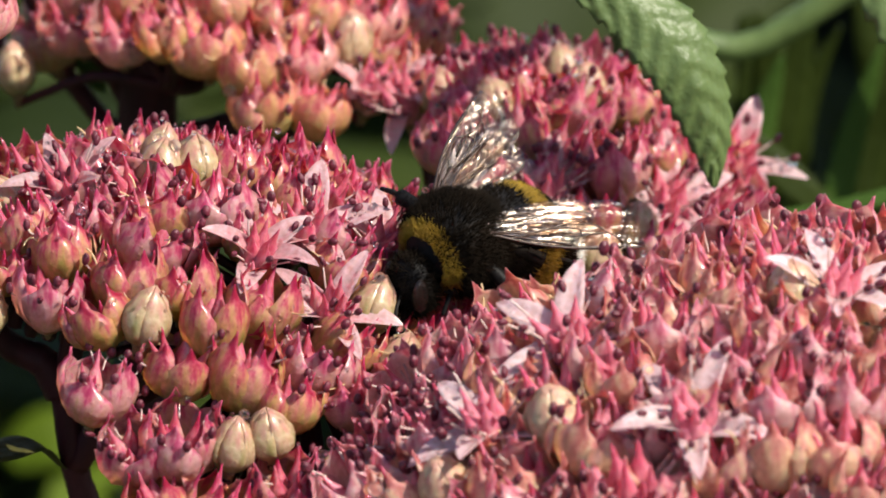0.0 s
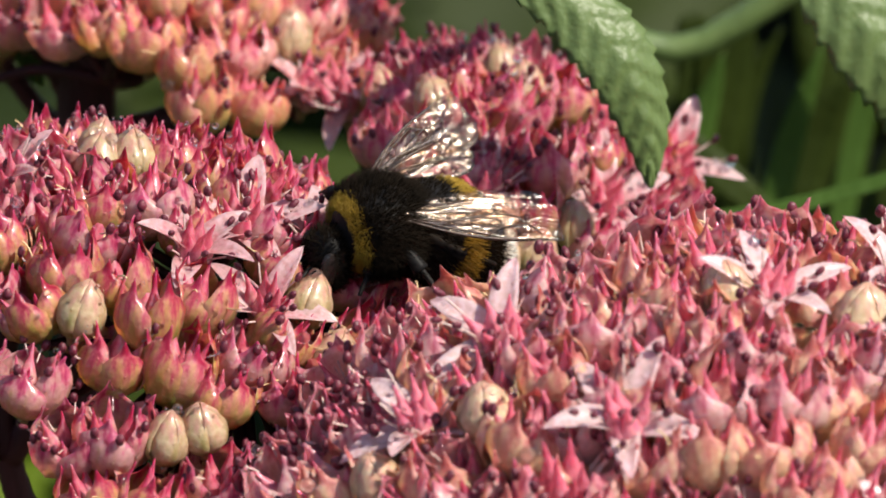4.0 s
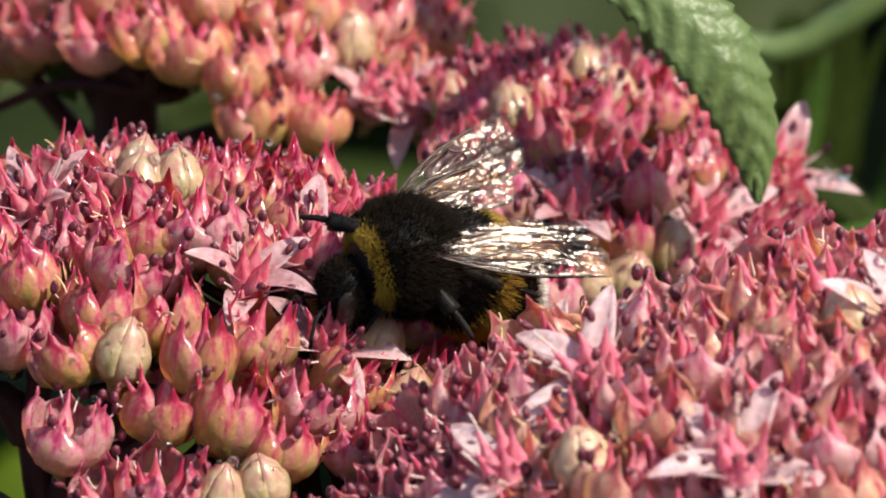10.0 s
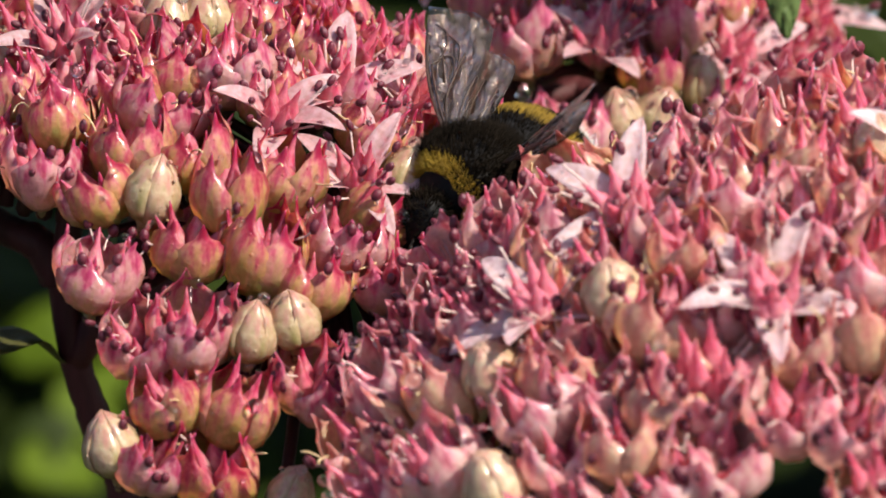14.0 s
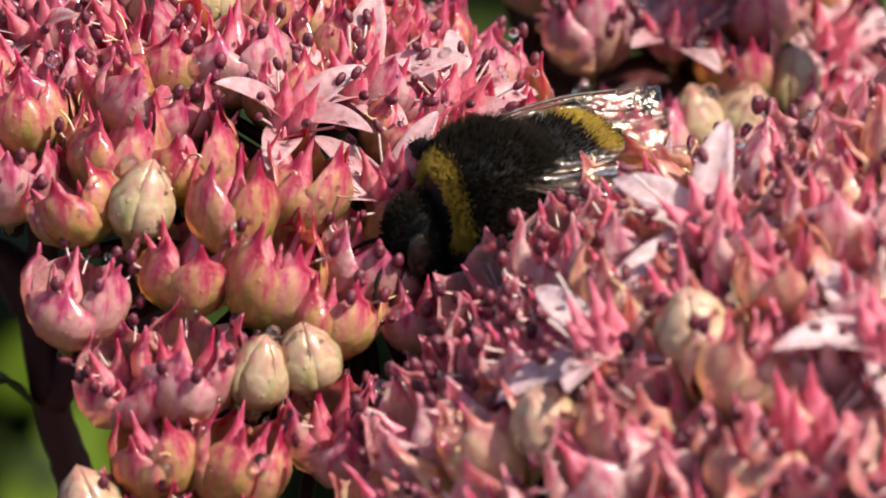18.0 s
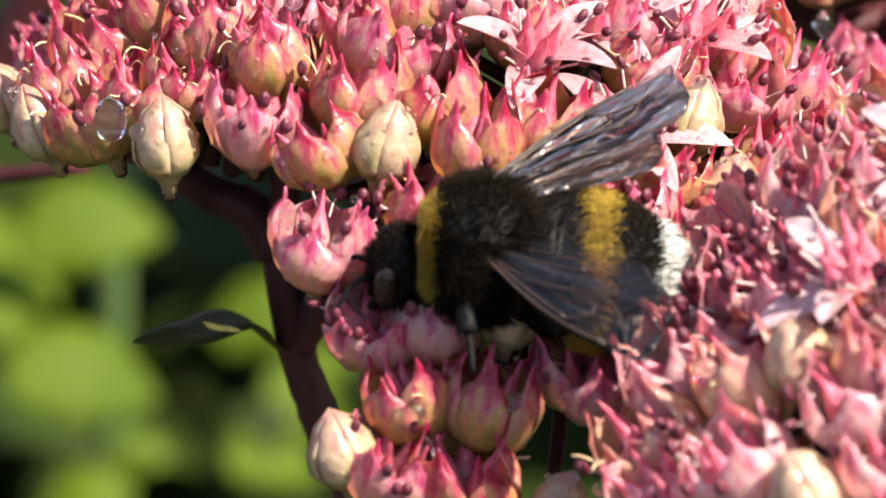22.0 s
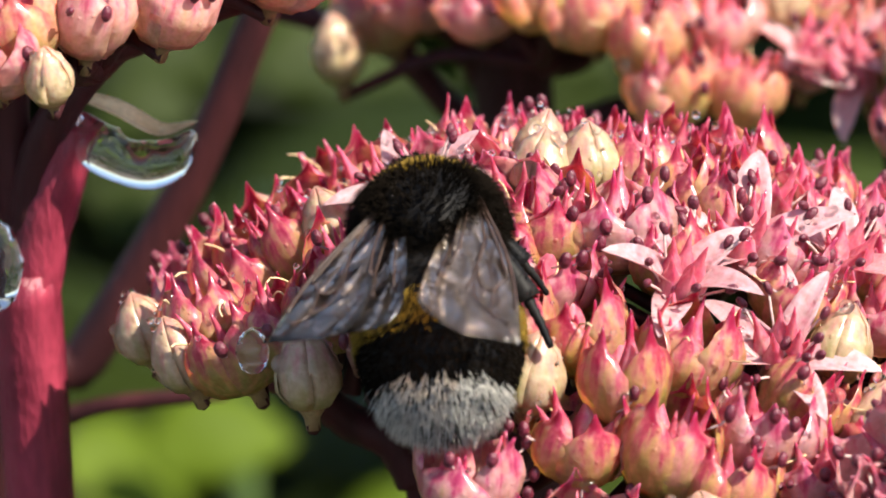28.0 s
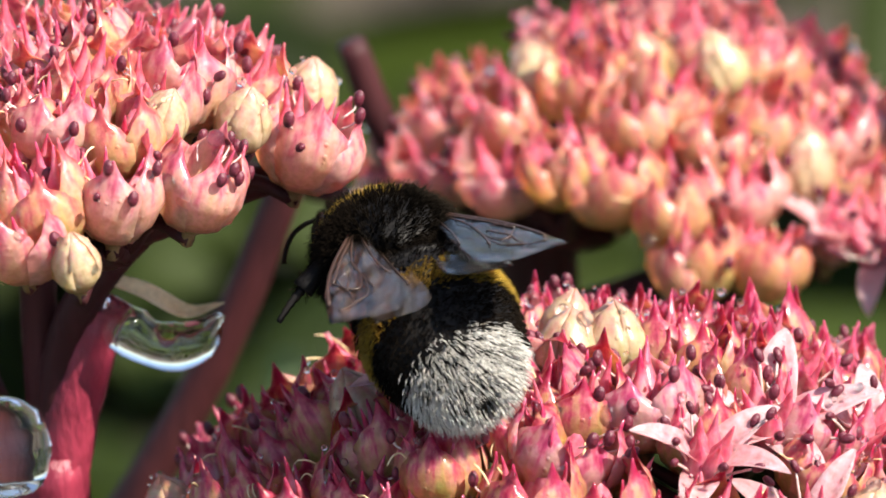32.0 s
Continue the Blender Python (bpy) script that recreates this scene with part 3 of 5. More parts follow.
def fill(head, spacing, kinds, reach=1.0, seed=1, inside=lambda u, v: True, behind=0.0):
    """The florets between those placed singly."""
    rnd = random.Random(seed)
    n = int(max(head.rx, head.ry) / spacing) + 2
    for j in range(-n, n + 1):
        for i in range(-n, n + 1):
            u = (i + 0.5 * (j % 2)) * spacing + rnd.uniform(-0.5, 0.5)
            v = j * spacing * 0.87 + rnd.uniform(-0.5, 0.5)
            if (u / head.rx) ** 2 + (v / head.ry) ** 2 > reach or not inside(u, v):
                continue
            if any(math.hypot(u - a, v - b) < spacing * k for a, b, k in head.taken):
                continue
            floret(head, u, v, rnd.choice(kinds), 1.0, sink=0.6 + (behind if v > 0 else 0.0))


def lower_layer(head, spacing, kinds, seed, depth):
    """Florets that stand deeper, seen between those on top."""
    rnd = random.Random(seed)
    n = int(max(head.rx, head.ry) / spacing) + 2
    gap, head.gap = head.gap, 0.0
    for j in range(-n, n + 1):
        for i in range(-n, n + 1):
            u, v = (i + 0.5 * (j % 2)) * spacing + rnd.uniform(-0.4, 0.4), j * spacing * 0.87 + rnd.uniform(-0.4, 0.4)
            near = min(math.hypot(u - a, v - b) for a, b, _ in head.taken)
            if (u / head.rx) ** 2 + (v / head.ry) ** 2 < 1.0 and v < 6 and u < 14 and near > 2.7:
                floret(head, u, v, rnd.choice(kinds), 1.1, sink=depth)
    head.gap = gap


def flower_head(label, x, y, top, rx, ry, drop, foot, pale=0):
    ob = thing("sedum_flower_head", label, "flower head", "sedum flower heads", "", (foot[0] * MM, foot[1] * MM, 0))
    return Head(ob, x, y, top, rx, ry, drop, (foot[0] * MM, foot[1] * MM, 0), pale)


def stalk(head, name, points, r0, r1, mat, n=8, label="", sides=9):
    pts = [Vector(p) * MM - head.base for p in curve_points(points, n)]
    rad = [(r0 + (r1 - r0) * k / (len(pts) - 1)) * MM for k in range(len(pts))]
    v, f = tube(pts, rad, sides, True, 0.10)
    return place(name, mesh_from(name, v, f, [mat]), head.ob, None, label)


def web(head, hub, n, mat, seed, skip_left=False):
    """Branchlets from the stem's top to the florets."""
    rnd = random.Random(seed)
    hubs = []
    for k in range(n):
        a = 2 * math.pi * k / n + rnd.uniform(-0.3, 0.3)
        if skip_left and math.cos(a) < -0.3:
            continue
        if skip_left and math.sin(a) < 0 and math.cos(a) < 0.3:
            continue
        u, v = 0.5 * head.rx * math.cos(a), 0.5 * head.ry * math.sin(a)
        p, _, _ = head.dome(u, v)
        end = p - Vector((0, 0, 10))
        mid = (Vector(hub) + end) * 0.5 - Vector((0, 0, 1.5))
        stalk(head, "branch", [hub, mid, end], 1.0, 0.7, mat, 5, sides=7)
        hubs.append(end)
    return hubs


def branchlets(head, hubs, mat):
    """A thin twig from the nearest branch to the foot of each floret."""
    for tip in head.feet:
        h = min(hubs, key=lambda q: (q - tip).length)
        pts = [Vector(q) * MM - head.base for q in (h, (h + tip) * 0.5 + Vector((0, 0, 1.6)), tip + (tip - h).normalized() * 0.3)]
        v, f = tube(curve_points(pts, 3), [0.6 * MM, 0.55 * MM, 0.5 * MM, 0.48 * MM, 0.45 * MM, 0.42 * MM, 0.4 * MM], 6)
        place("branchlet", mesh_from("branchlet", v, f, [mat]), head.ob)


def dew(head, n, seed, big=0, lo=0.10, hi=0.34):
    """Small drops of water that lie on the petals."""
    rnd = random.Random(seed)
    pieces = []
    for k in range(n):
        m, kind = rnd.choice(head.spots)
        a, v = rnd.uniform(0, 6.3), rnd.uniform(0.3, 0.9)
        if kind == "bud":
            rr, z = 1.45 * (0.66 + 0.80 * math.sin(2.2 * v)) * (1 - v ** 1.7) ** 0.85, 4.4 * v
        elif kind == "star":
            a = 2 * math.pi * rnd.randrange(5) / 5 + rnd.gauss(0, 0.1)
            rr, z = 0.5 + 4.4 * v, 1.5 + 3.2 * v - 1.6 * v * v
        else:
            rr, z = 2.5 * (0.50 + 0.52 * math.sin(2.95 * v)) + 0.04, 5.0 * v
        r = rnd.uniform(lo, hi) * MM * rnd.uniform(0.6, 1.0)
        if k < big:
            r = rnd.uniform(0.36, 0.6) * MM
        c = m @ (Vector((rr * math.cos(a), rr * math.sin(a), z)) * MM)
        bv, bf = ball(r, r, r * 0.9, 12 if k < big else 8, 8 if k < big else 6)
        pieces.append(([b + c for b in bv], bf))
    v, f = joined(pieces)
    tagged(place("dew", mesh_from("dew", v, f, [M_DEW]), head.ob, None, "clear dew drops"), kind="stuff")
# ---- ground and undergrowth ----
def ground_mesh():
    verts, faces = [], []
    rings = [0.0, 0.1, 0.25, 0.45, 0.7, 1.0, 1.6, 3, 8, 30, 120, 600]
    seg = 40
    for r in rings:
        for k in range(seg):
            a = 2 * math.pi * k / seg
            x, y = r * math.cos(a), 0.3 + r * math.sin(a)
            verts.append((x, y, 0.02 * noise.noise(Vector((x * 6, y * 6, 0))) if r < 30 else 0))
    for j in range(len(rings) - 1):
        for k in range(seg):
            a, b = j * seg + k, j * seg + (k + 1) % seg
            faces.append((a, b, b + seg, a + seg))
    return mesh_from("ground", verts, faces, [M_SOIL])


tagged(new("ground", ground_mesh()), "dark garden soil under the plants", "ground", kind="structure")


def leaf_piece(length, width, fold, droop, q, at):
    """One leaf blade, turned by q and set at a place."""
    def s(u, v):
        w = width * math.sin(math.pi * min(1.0, 0.06 + 0.94 * v)) ** 0.8 * (1 - 0.25 * v)
        return (u * w, length * v, fold * abs(u) * w - droop * v * v * length)
    v, f, _ = sheet(7, 5, s, 0.0004)
    return [q @ p + at for p in v], f


def undergrowth(name, n, box, size, mat, seed, label, up=0.5, clumps=14):
    """Leaves in loose clumps, with thin stalks down to the soil."""
    rnd = random.Random(seed)
    pieces = []
    mid = [Vector([rnd.uniform(*b) for b in box[:2]]) for _ in range(clumps)]
    spread = 0.16 * (box[0][1] - box[0][0])
    for k in range(n):
        if k % 2:
            c = rnd.choice(mid)
            x, y = rnd.gauss(c.x, spread), rnd.gauss(c.y, spread * 0.6)
        else:
            x, y = rnd.uniform(*box[0]), rnd.uniform(*box[1])
        y = max(y, box[1][0])
        at = Vector((x, y, rnd.uniform(*box[2])))
        az, el = rnd.uniform(0, 2 * math.pi), rnd.gauss(up, 0.4)
        q = Euler((el, rnd.gauss(0, 0.4), az)).to_matrix()
        ln = rnd.uniform(*size)
        pieces.append(leaf_piece(ln, ln * rnd.uniform(0.2, 0.32), 0.35, rnd.uniform(0.1, 0.5), q, at))
        if k % 3 == 0:
            foot = Vector((x + rnd.gauss(0, 0.02), y + rnd.gauss(0, 0.02), -0.01))
            pieces.append(tube([foot, foot.lerp(at, 0.5) + Vector((rnd.gauss(0, 0.006), 0, 0)), at], [0.0016, 0.0013, 0.0009], 5))
    v, f = joined(pieces)
    return tagged(new(name, mesh_from(name, v, f, [mat])), label, "foliage", kind="stuff")


undergrowth("undergrowth", 330, ((-0.22, 0.22), (0.28, 0.60), (0.10, 0.29)), (0.05, 0.10), M_SHADED, 3, "out-of-focus green garden leaves behind the flowers", 0.2)
undergrowth("low_foliage", 300, ((-0.3, 0.3), (-0.15, 0.2), (0.02, 0.24)), (0.03, 0.06), M_LEAF, 4, "green sedum leaves low on the stems")
undergrowth("far_foliage", 1500, ((-2.0, 2.2), (0.55, 2.4), (0.0, 0.30)), (0.06, 0.14), M_SHADED, 5, "blurred green foliage further back in the garden", 0.2, 30)
# ---- flower heads ----
main = flower_head("broad pink and peach sedum flower head with dewy buds", -15.4, 0, 413.6, 29, 24, 14, (-6, 6))
front = flower_head("pale pink sedum flower head with open stars", 33, -24, 415.7, 34, 28, 14, (34, -14), 1)
back_r = flower_head("pink sedum flower head with dew, beside a green leaf", 12.6, 32, 408.8, 17, 16, 8, (14, 40))
back_l = flower_head("peach sedum flower head on forked dark stems", -11, 48, 415, 17, 16, 9, (-12, 56), 2)
upper = flower_head("large-budded sedum flower head on a crimson stem", -44, 6, 430.6, 17, 16, 6.5, (-46, 12), 2)

front.size, front.face, front.gap = 1.1, 0.16, 3.2
floret(main, -7.3, -5.4, "half")
floret(main, -7.2, -8.9, "cup")
floret(main, -8.1, -12.5, "half")
floret(main, 0.1, -9.5, "half")
floret(main, 0.7, -5.2, "cup")
floret(main, -2.0, -4.3, "half")
floret(main, 4.2, -4.7, "half")
floret(main, 0.1, -0.3, "bud")
floret(main, 2.4, 0.4, "bud")
floret(main, -2.1, -12.1, "cup")
floret(main, 1.9, -12.5, "cup")
floret(main, -5.0, -14.5, "cup")
floret(main, -0.5, -15.9, "bud")
floret(main, 4.4, -15.1, "cup")
floret(main, 7.4, -10.5, "star")
floret(main, 1.9, -18.2, "cup")
floret(main, 7.3, -0.1, "cup")
floret(main, 9.5, -1.9, "cup")
floret(main, 12.0, -0.6, "half")
floret(main, 10.8, -6.0, "star")
floret(main, 13.3, -4.2, "half")
floret(main, 14.8, 5.9, "cup")
floret(main, 16.7, -4.1, "star")
floret(main, 14.1, -7.4, "cup")
floret(main, 2.0, -22.7, "half")
floret(main, -0.2, -25.6, "cup")
floret(main, 4.9, -25.8, "cup")
floret(main, 5.8, -22.9, "bud")
floret(main, 8.0, -22.0, "bud")
floret(main, 9.7, -23.8, "half")
floret(main, 5.3, 1.6, "cup")
floret(main, 10.7, 7.8, "cup")
floret(main, 17.7, 3.0, "half")
floret(main, -5.3, -0.4, "half")
floret(main, 19.0, -0.8, "cup")
floret(main, 12.6, -13.0, "star")
floret(main, 6.8, -18.2, "cup")
floret(main, 10.1, -18.8, "cup")
floret(main, 8.3, -13.4, "cup")
floret(main, 19.2, -5.3, "half")
floret(main, 12.0, -16.2, "half")
floret(main, 14.4, -17.5, "half")
floret(main, -0.4, -28.2, "half")
floret(main, -3.9, -27.6, "bud")
floret(main, 8.4, -29.3, "bud")
floret(main, -13.1, -12.6, "bud")
floret(main, -20.8, -6.1, "bud")
floret(main, -18.2, -6.7, "cup")
floret(main, -14.6, -8.0, "cup")
floret(main, -12.1, -8.7, "cup")
floret(main, 3.0, -28.6, "cup")
floret(main, 13.0, -26.5, "half")
floret(main, -22.9, -0.9, "bud")
floret(main, -19.2, -3.6, "cup")
floret(main, -17.7, -0.1, "cup")
floret(main, -14.8, -0.1, "cup")
floret(main, -16.4, 7.1, "bud")
floret(main, -12.0, 7.3, "cup")
floret(main, -12.3, -1.7, "bud")
floret(main, -9.3, 7.5, "cup")
floret(main, -7.6, -2.9, "star")
floret(main, 0.1, 2.4, "bud")
floret(main, 9.4, 1.6, "cup")
floret(main, 11.9, 3.4, "cup")
floret(main, 17.0, 7.7, "half")
floret(main, -3.5, 7.6, "cup")
floret(main, -10.8, -5.5, "cup")
floret(front, -30.3, 1.7, "half")
floret(front, -25.0, -9.7, "star")
floret(front, -21.8, -16.7, "half")
floret(front, -14.4, -19.7, "half")
floret(front, -10.5, -16.6, "star")
floret(front, -4.1, -14.4, "half")
floret(front, -15.2, -10.5, "cup")
floret(front, -19.2, -4.4, "star")
floret(front, -26.4, 2.0, "half")
floret(front, -21.2, -7.5, "half")
floret(front, -16.6, -15.0, "cup")
floret(front, -20.1, -11.5, "bud")
floret(front, -11.7, -5.6, "half")
floret(front, -4.6, -8.3, "cup")
floret(front, -7.7, -10.0, "half")
floret(front, 0.8, -5.5, "star")
floret(front, -10.1, -10.9, "cup")
floret(front, -7.4, -13.9, "bud")
floret(front, -34.8, -6.2, "half")
floret(front, -31.7, -10.1, "cup")
floret(front, -28.0, -12.9, "bud")
floret(front, -25.7, -16.5, "half")
floret(front, -22.0, -19.3, "half")
floret(front, -9.1, -22.9, "half")
floret(front, -6.8, -21.0, "half")
floret(front, -1.2, -18.6, "cup")
floret(front, -0.6, -22.4, "bud")
floret(front, 1.5, -14.9, "half")
floret(front, -23.3, 5.1, "cup")
floret(front, -16.6, -4.9, "cup")
floret(front, -6.7, -4.0, "cup")
floret(front, -2.8, -4.7, "bud")
floret(front, -9.1, -6.0, "cup")
floret(front, -0.9, -10.3, "half")
floret(front, -18.6, -16.6, "half")
floret(front, -11.6, -20.1, "cup")
floret(front, -4.5, -18.8, "cup")
floret(front, -14.1, -14.3, "half")
floret(front, -23.0, -4.7, "cup")
floret(front, -36.6, -9.9, "cup")
floret(front, -31.8, -15.9, "half")
floret(front, -28.1, -20.0, "bud")
floret(front, -24.4, -24.0, "half")
floret(front, -36.1, -14.1, "half")
floret(front, -31.2, -19.4, "half")
floret(front, -25.4, -21.5, "cup")
floret(front, 6.5, -11.5, "half")
floret(front, 3.8, -9.8, "half")
floret(front, 1.1, -18.0, "cup")
floret(front, 6.4, -15.4, "half")
floret(front, 7.2, -6.6, "bud")
floret(front, 1.8, -21.4, "cup")
floret(front, 6.1, -21.8, "half")
floret(front, 7.5, -17.8, "cup")
floret(front, 3.7, -23.8, "half")
floret(back_r, -10.7, 2.9, "star")
floret(back_r, -6.9, -6.9, "half")
floret(back_r, -4.0, 5.9, "half")
floret(back_r, 0.0, 5.9, "half")
floret(back_r, -3.2, -4.1, "bud")
floret(back_r, 4.3, -4.4, "half")
floret(back_r, 7.5, 0.6, "cup")
floret(back_r, -1.7, -7.5, "cup")
floret(back_r, 2.5, -9.2, "half")
floret(back_r, 1.1, -12.6, "star")
floret(back_r, 4.8, -12.9, "cup")
floret(back_r, 6.2, -9.0, "half")
floret(back_r, 9.8, -5.4, "cup")
floret(back_r, 10.8, -10.6, "star")
floret(back_r, 8.1, -13.6, "bud")
floret(back_r, 5.4, 5.8, "half")
floret(back_r, -7.8, 6.0, "cup")
floret(back_r, -4.9, -1.6, "half")
floret(back_r, 0.8, -4.4, "cup")
floret(back_r, -1.8, -0.8, "cup")
floret(back_r, -0.2, -10.1, "half")
floret(back_r, 5.6, -16.0, "bud")
floret(back_r, -3.7, -11.3, "half")
floret(back_l, -8.9, -8.3, "half")
floret(back_l, -12.8, 0.3, "cup")
floret(back_l, -11.7, 4.6, "cup")
floret(back_l, -6.8, -2.5, "bud")
floret(back_l, -1.2, -3.2, "cup")
floret(back_l, -0.8, -7.7, "cup")
floret(back_l, -2.0, -11.4, "cup")
floret(back_l, 1.5, -12.7, "cup")
floret(back_l, 5.3, -11.5, "half")
floret(back_l, 7.7, -6.9, "cup")
floret(back_l, 9.6, -9.4, "bud")
floret(back_l, 11.4, -5.0, "half")
floret(back_l, 2.6, -15.3, "cup")
floret(back_l, 7.6, -14.4, "cup")
floret(back_l, 11.7, -11.8, "star")
floret(back_l, 4.3, -4.6, "bud")
floret(back_l, -5.3, -9.6, "cup")
floret(back_l, -16.0, 4.4, "bud")
floret(back_l, -9.2, -4.2, "cup")
floret(back_l, -3.7, -4.7, "cup")
floret(back_l, 1.4, -6.1, "cup")
floret(back_l, -5.1, 4.8, "half")
floret(back_l, 2.5, -0.3, "half")
floret(back_l, 5.3, -8.7, "cup")
floret(back_l, 12.9, -7.7, "cup")
floret(upper, 0.3, -12.9, "cup")
floret(upper, -0.1, -10.1, "half")
floret(upper, 5.1, -12.2, "half")
floret(upper, 9.6, -10.5, "half")
floret(upper, 11.7, -4.7, "bud")
floret(upper, 15.2, -2.0, "half")
floret(upper, 7.5, -7.4, "bud")
floret(upper, 3.2, -4.6, "cup")
floret(upper, -0.0, -2.3, "half")
floret(upper, 8.4, -1.1, "half")
floret(upper, 5.2, 1.3, "cup")
floret(upper, 14.7, 7.4, "bud")
floret(upper, 11.5, 1.5, "cup")
floret(upper, 1.4, -7.7, "half")
floret(upper, -1.2, -14.6, "half")
floret(upper, 4.5, -8.3, "cup")
floret(upper, 2.0, 0.2, "cup")
floret(upper, 10.0, 7.3, "half")
floret(upper, 6.8, -4.1, "half")
floret(upper, -0.8, -6.2, "cup")
floret(upper, 2.4, -16.9, "bud", 0.72)

fill(main, 3.75, ("cup", "cup", "half", "half", "half", "cup", "bud"), 1.5, 11, lambda u, v: (u > -5 or (u > -22 and v > -19.4 - 0.51 * u)) and v < 17 - 0.8 * max(0, u - 2))
fill(front, 4.0, ("half", "cup", "half", "half", "cup", "half", "half", "star"), 1.05, 12, lambda u, v: not (-15 < u < 12 and v > 2.5), 2.0)
lower_layer(front, 3.1, ("cup", "half", "cup"), 16, 1.0)
fill(back_r, 3.8, ("cup", "half", "half", "star", "half", "bud"), 1.15, 13, lambda u, v: u > -8)
fill(back_l, 3.9, ("cup", "cup", "bud", "half"), 1.15, 14, lambda u, v: v > (-15.5 if u > 1 else -9.5 if u > -9 else -4.5))
fill(upper, 4.0, ("half", "cup", "bud"), 1.0, 15)

stalk(main, "stem", [(-6, 6, 0), (-9, 5, 200), (-17, 4, 350), (-19.3, 4, 375.1), (-21.1, 4, 380.9), (-22.5, 4, 385.9), (-23.4, 4, 392.7)], 1.5, 1.0, M_STEM)
stalk(main, "branch", [(-23.4, 4, 392), (-24.7, 4, 394.4), (-27, 4, 395.6), (-29.7, 3, 398.2), (-33.1, 3, 399.6), (-36.6, 3, 400.4)], 1.4, 0.7, M_STEM)
stalk(main, "branch", [(-23.2, 4, 392), (-22.4, 3, 397), (-22.0, 2, 399)], 1.0, 0.9, M_STEM)
stalk(main, "branch", [(-22.5, 4, 386), (-19, 3, 392), (-15, 1, 399)], 1.2, 1.0, M_STEM)
branchlets(main, web(main, (-15, 1, 398), 8, M_STEM, 21, True) + [Vector((-23 - 1.3 * k, 3.0, 396.6 + 0.38 * k)) for k in range(11)], M_STEM)
stalk(front, "stem", [(34, -14, 0), (34, -18, 250), (33, -22, 398)], 3.2, 1.8, M_STEM)
branchlets(front, web(front, (33, -23, 398), 7, M_STEM, 22), M_STEM)
stalk(back_r, "stem", [(14, 40, 0), (13, 38, 250), (12.6, 34, 394)], 3.0, 1.6, M_STEM)
branchlets(back_r, web(back_r, (12.6, 33, 394), 5, M_STEM, 23), M_STEM)
stalk(back_l, "stem", [(-12, 56, 0), (-16, 53, 250), (-18.1, 50, 394.6), (-18.1, 50, 399.5)], 3.2, 2.2, M_STEM)
stalk(back_l, "branch", [(-18.1, 50, 397), (-21.5, 50, 402.2), (-26.4, 50, 406.1), (-28.8, 50, 413)], 1.5, 0.9, M_STEM)
stalk(back_l, "branch", [(-18.1, 50, 397), (-14.9, 50, 403), (-10, 49, 405)], 1.7, 1.1, M_STEM)
stalk(back_l, "branch", [(-19.5, 51, 394), (-21.9, 52, 396), (-25.5, 52, 400.4), (-30, 52, 402.4), (-36, 53, 404)], 0.9, 0.8, M_STEM)
# extra dark stems, added to stand in for the shade under this head
for end in ((-2, 46, 405), (3, 44, 402), (-5, 44, 399), (6, 47, 404)):
    stalk(back_l, "branch", [(-17, 50, 394), ((end[0] - 17) / 2, 48, 397), end], 1.5, 1.0, M_STEM)
branchlets(back_l, web(back_l, (-12, 50, 403), 5, M_STEM, 24), M_STEM)
stalk(upper, "stem", [(-46, 12, 0), (-46, 10, 250), (-45.2, 8, 390.3), (-45.1, 8, 401.4), (-42.6, 8, 410.2), (-41.5, 8, 412.6)], 2.6, 1.3, M_REDSTEM)
stalk(upper, "branch", [(-45, 8, 402), (-44.3, 8, 409.3), (-42.3, 7, 414), (-38.6, 7, 417.8), (-34.1, 7, 419.4), (-29, 7, 421)], 1.3, 0.8, M_STEM)
stalk(upper, "branch", [(-46, 9, 399), (-45.5, 9, 405.2), (-45.4, 9, 412.7), (-45, 8, 419)], 1.3, 1.0, M_STEM)
stalk(upper, "branch", [(-46, 9, 399), (-48.6, 9, 407), (-51, 9, 417)], 1.2, 0.9, M_STEM)
branchlets(upper, web(upper, (-44, 8, 419), 5, M_STEM, 25), M_STEM)
for head, n, seed in ((main, 700, 31), (front, 650, 32), (back_r, 350, 33), (back_l, 260, 34), (upper, 160, 35)):
    dew(head, int(n * 1.5), seed, n // 6)

# ---- bumblebee ----
bee = thing("bumblebee", "furry black bumblebee with golden bands and a white tail", "bumblebee")


def fur(name, points, normals, lengths, mat, parent, back=0.6, seed=1, width=0.032):
    """A coat of fine tapered hairs."""
    rnd = random.Random(seed)
    verts, faces = [], []
    for p, n, ln in zip(points, normals, lengths):
        d = (n + Vector((-back, 0, 0.05)) + Vector((rnd.gauss(0, 0.16), rnd.gauss(0, 0.16), rnd.gauss(0, 0.16)))).normalized()
        s = d.orthogonal().normalized()
        t = d.cross(s)
        k = len(verts)
        mid = p + d * ln * 0.55 * MM
        tip = p + d * ln * MM + Vector((-0.18 * ln * MM, 0, -0.05 * ln * MM))
        w = width * MM
        for a in (0, 2.09, 4.19):
            verts.append(p + (s * math.cos(a) + t * math.sin(a)) * w)
        for a in (0, 2.09, 4.19):
            verts.append(mid + (s * math.cos(a) + t * math.sin(a)) * w * 0.7)
        verts.append(tip)
        for i in range(3):
            j = (i + 1) % 3
            faces += [(k + i, k + j, k + 3 + j, k + 3 + i), (k + 3 + i, k + 3 + j, k + 6)]
    return tagged(place(name, mesh_from(name, verts, faces, [mat]), parent), kind="stuff")


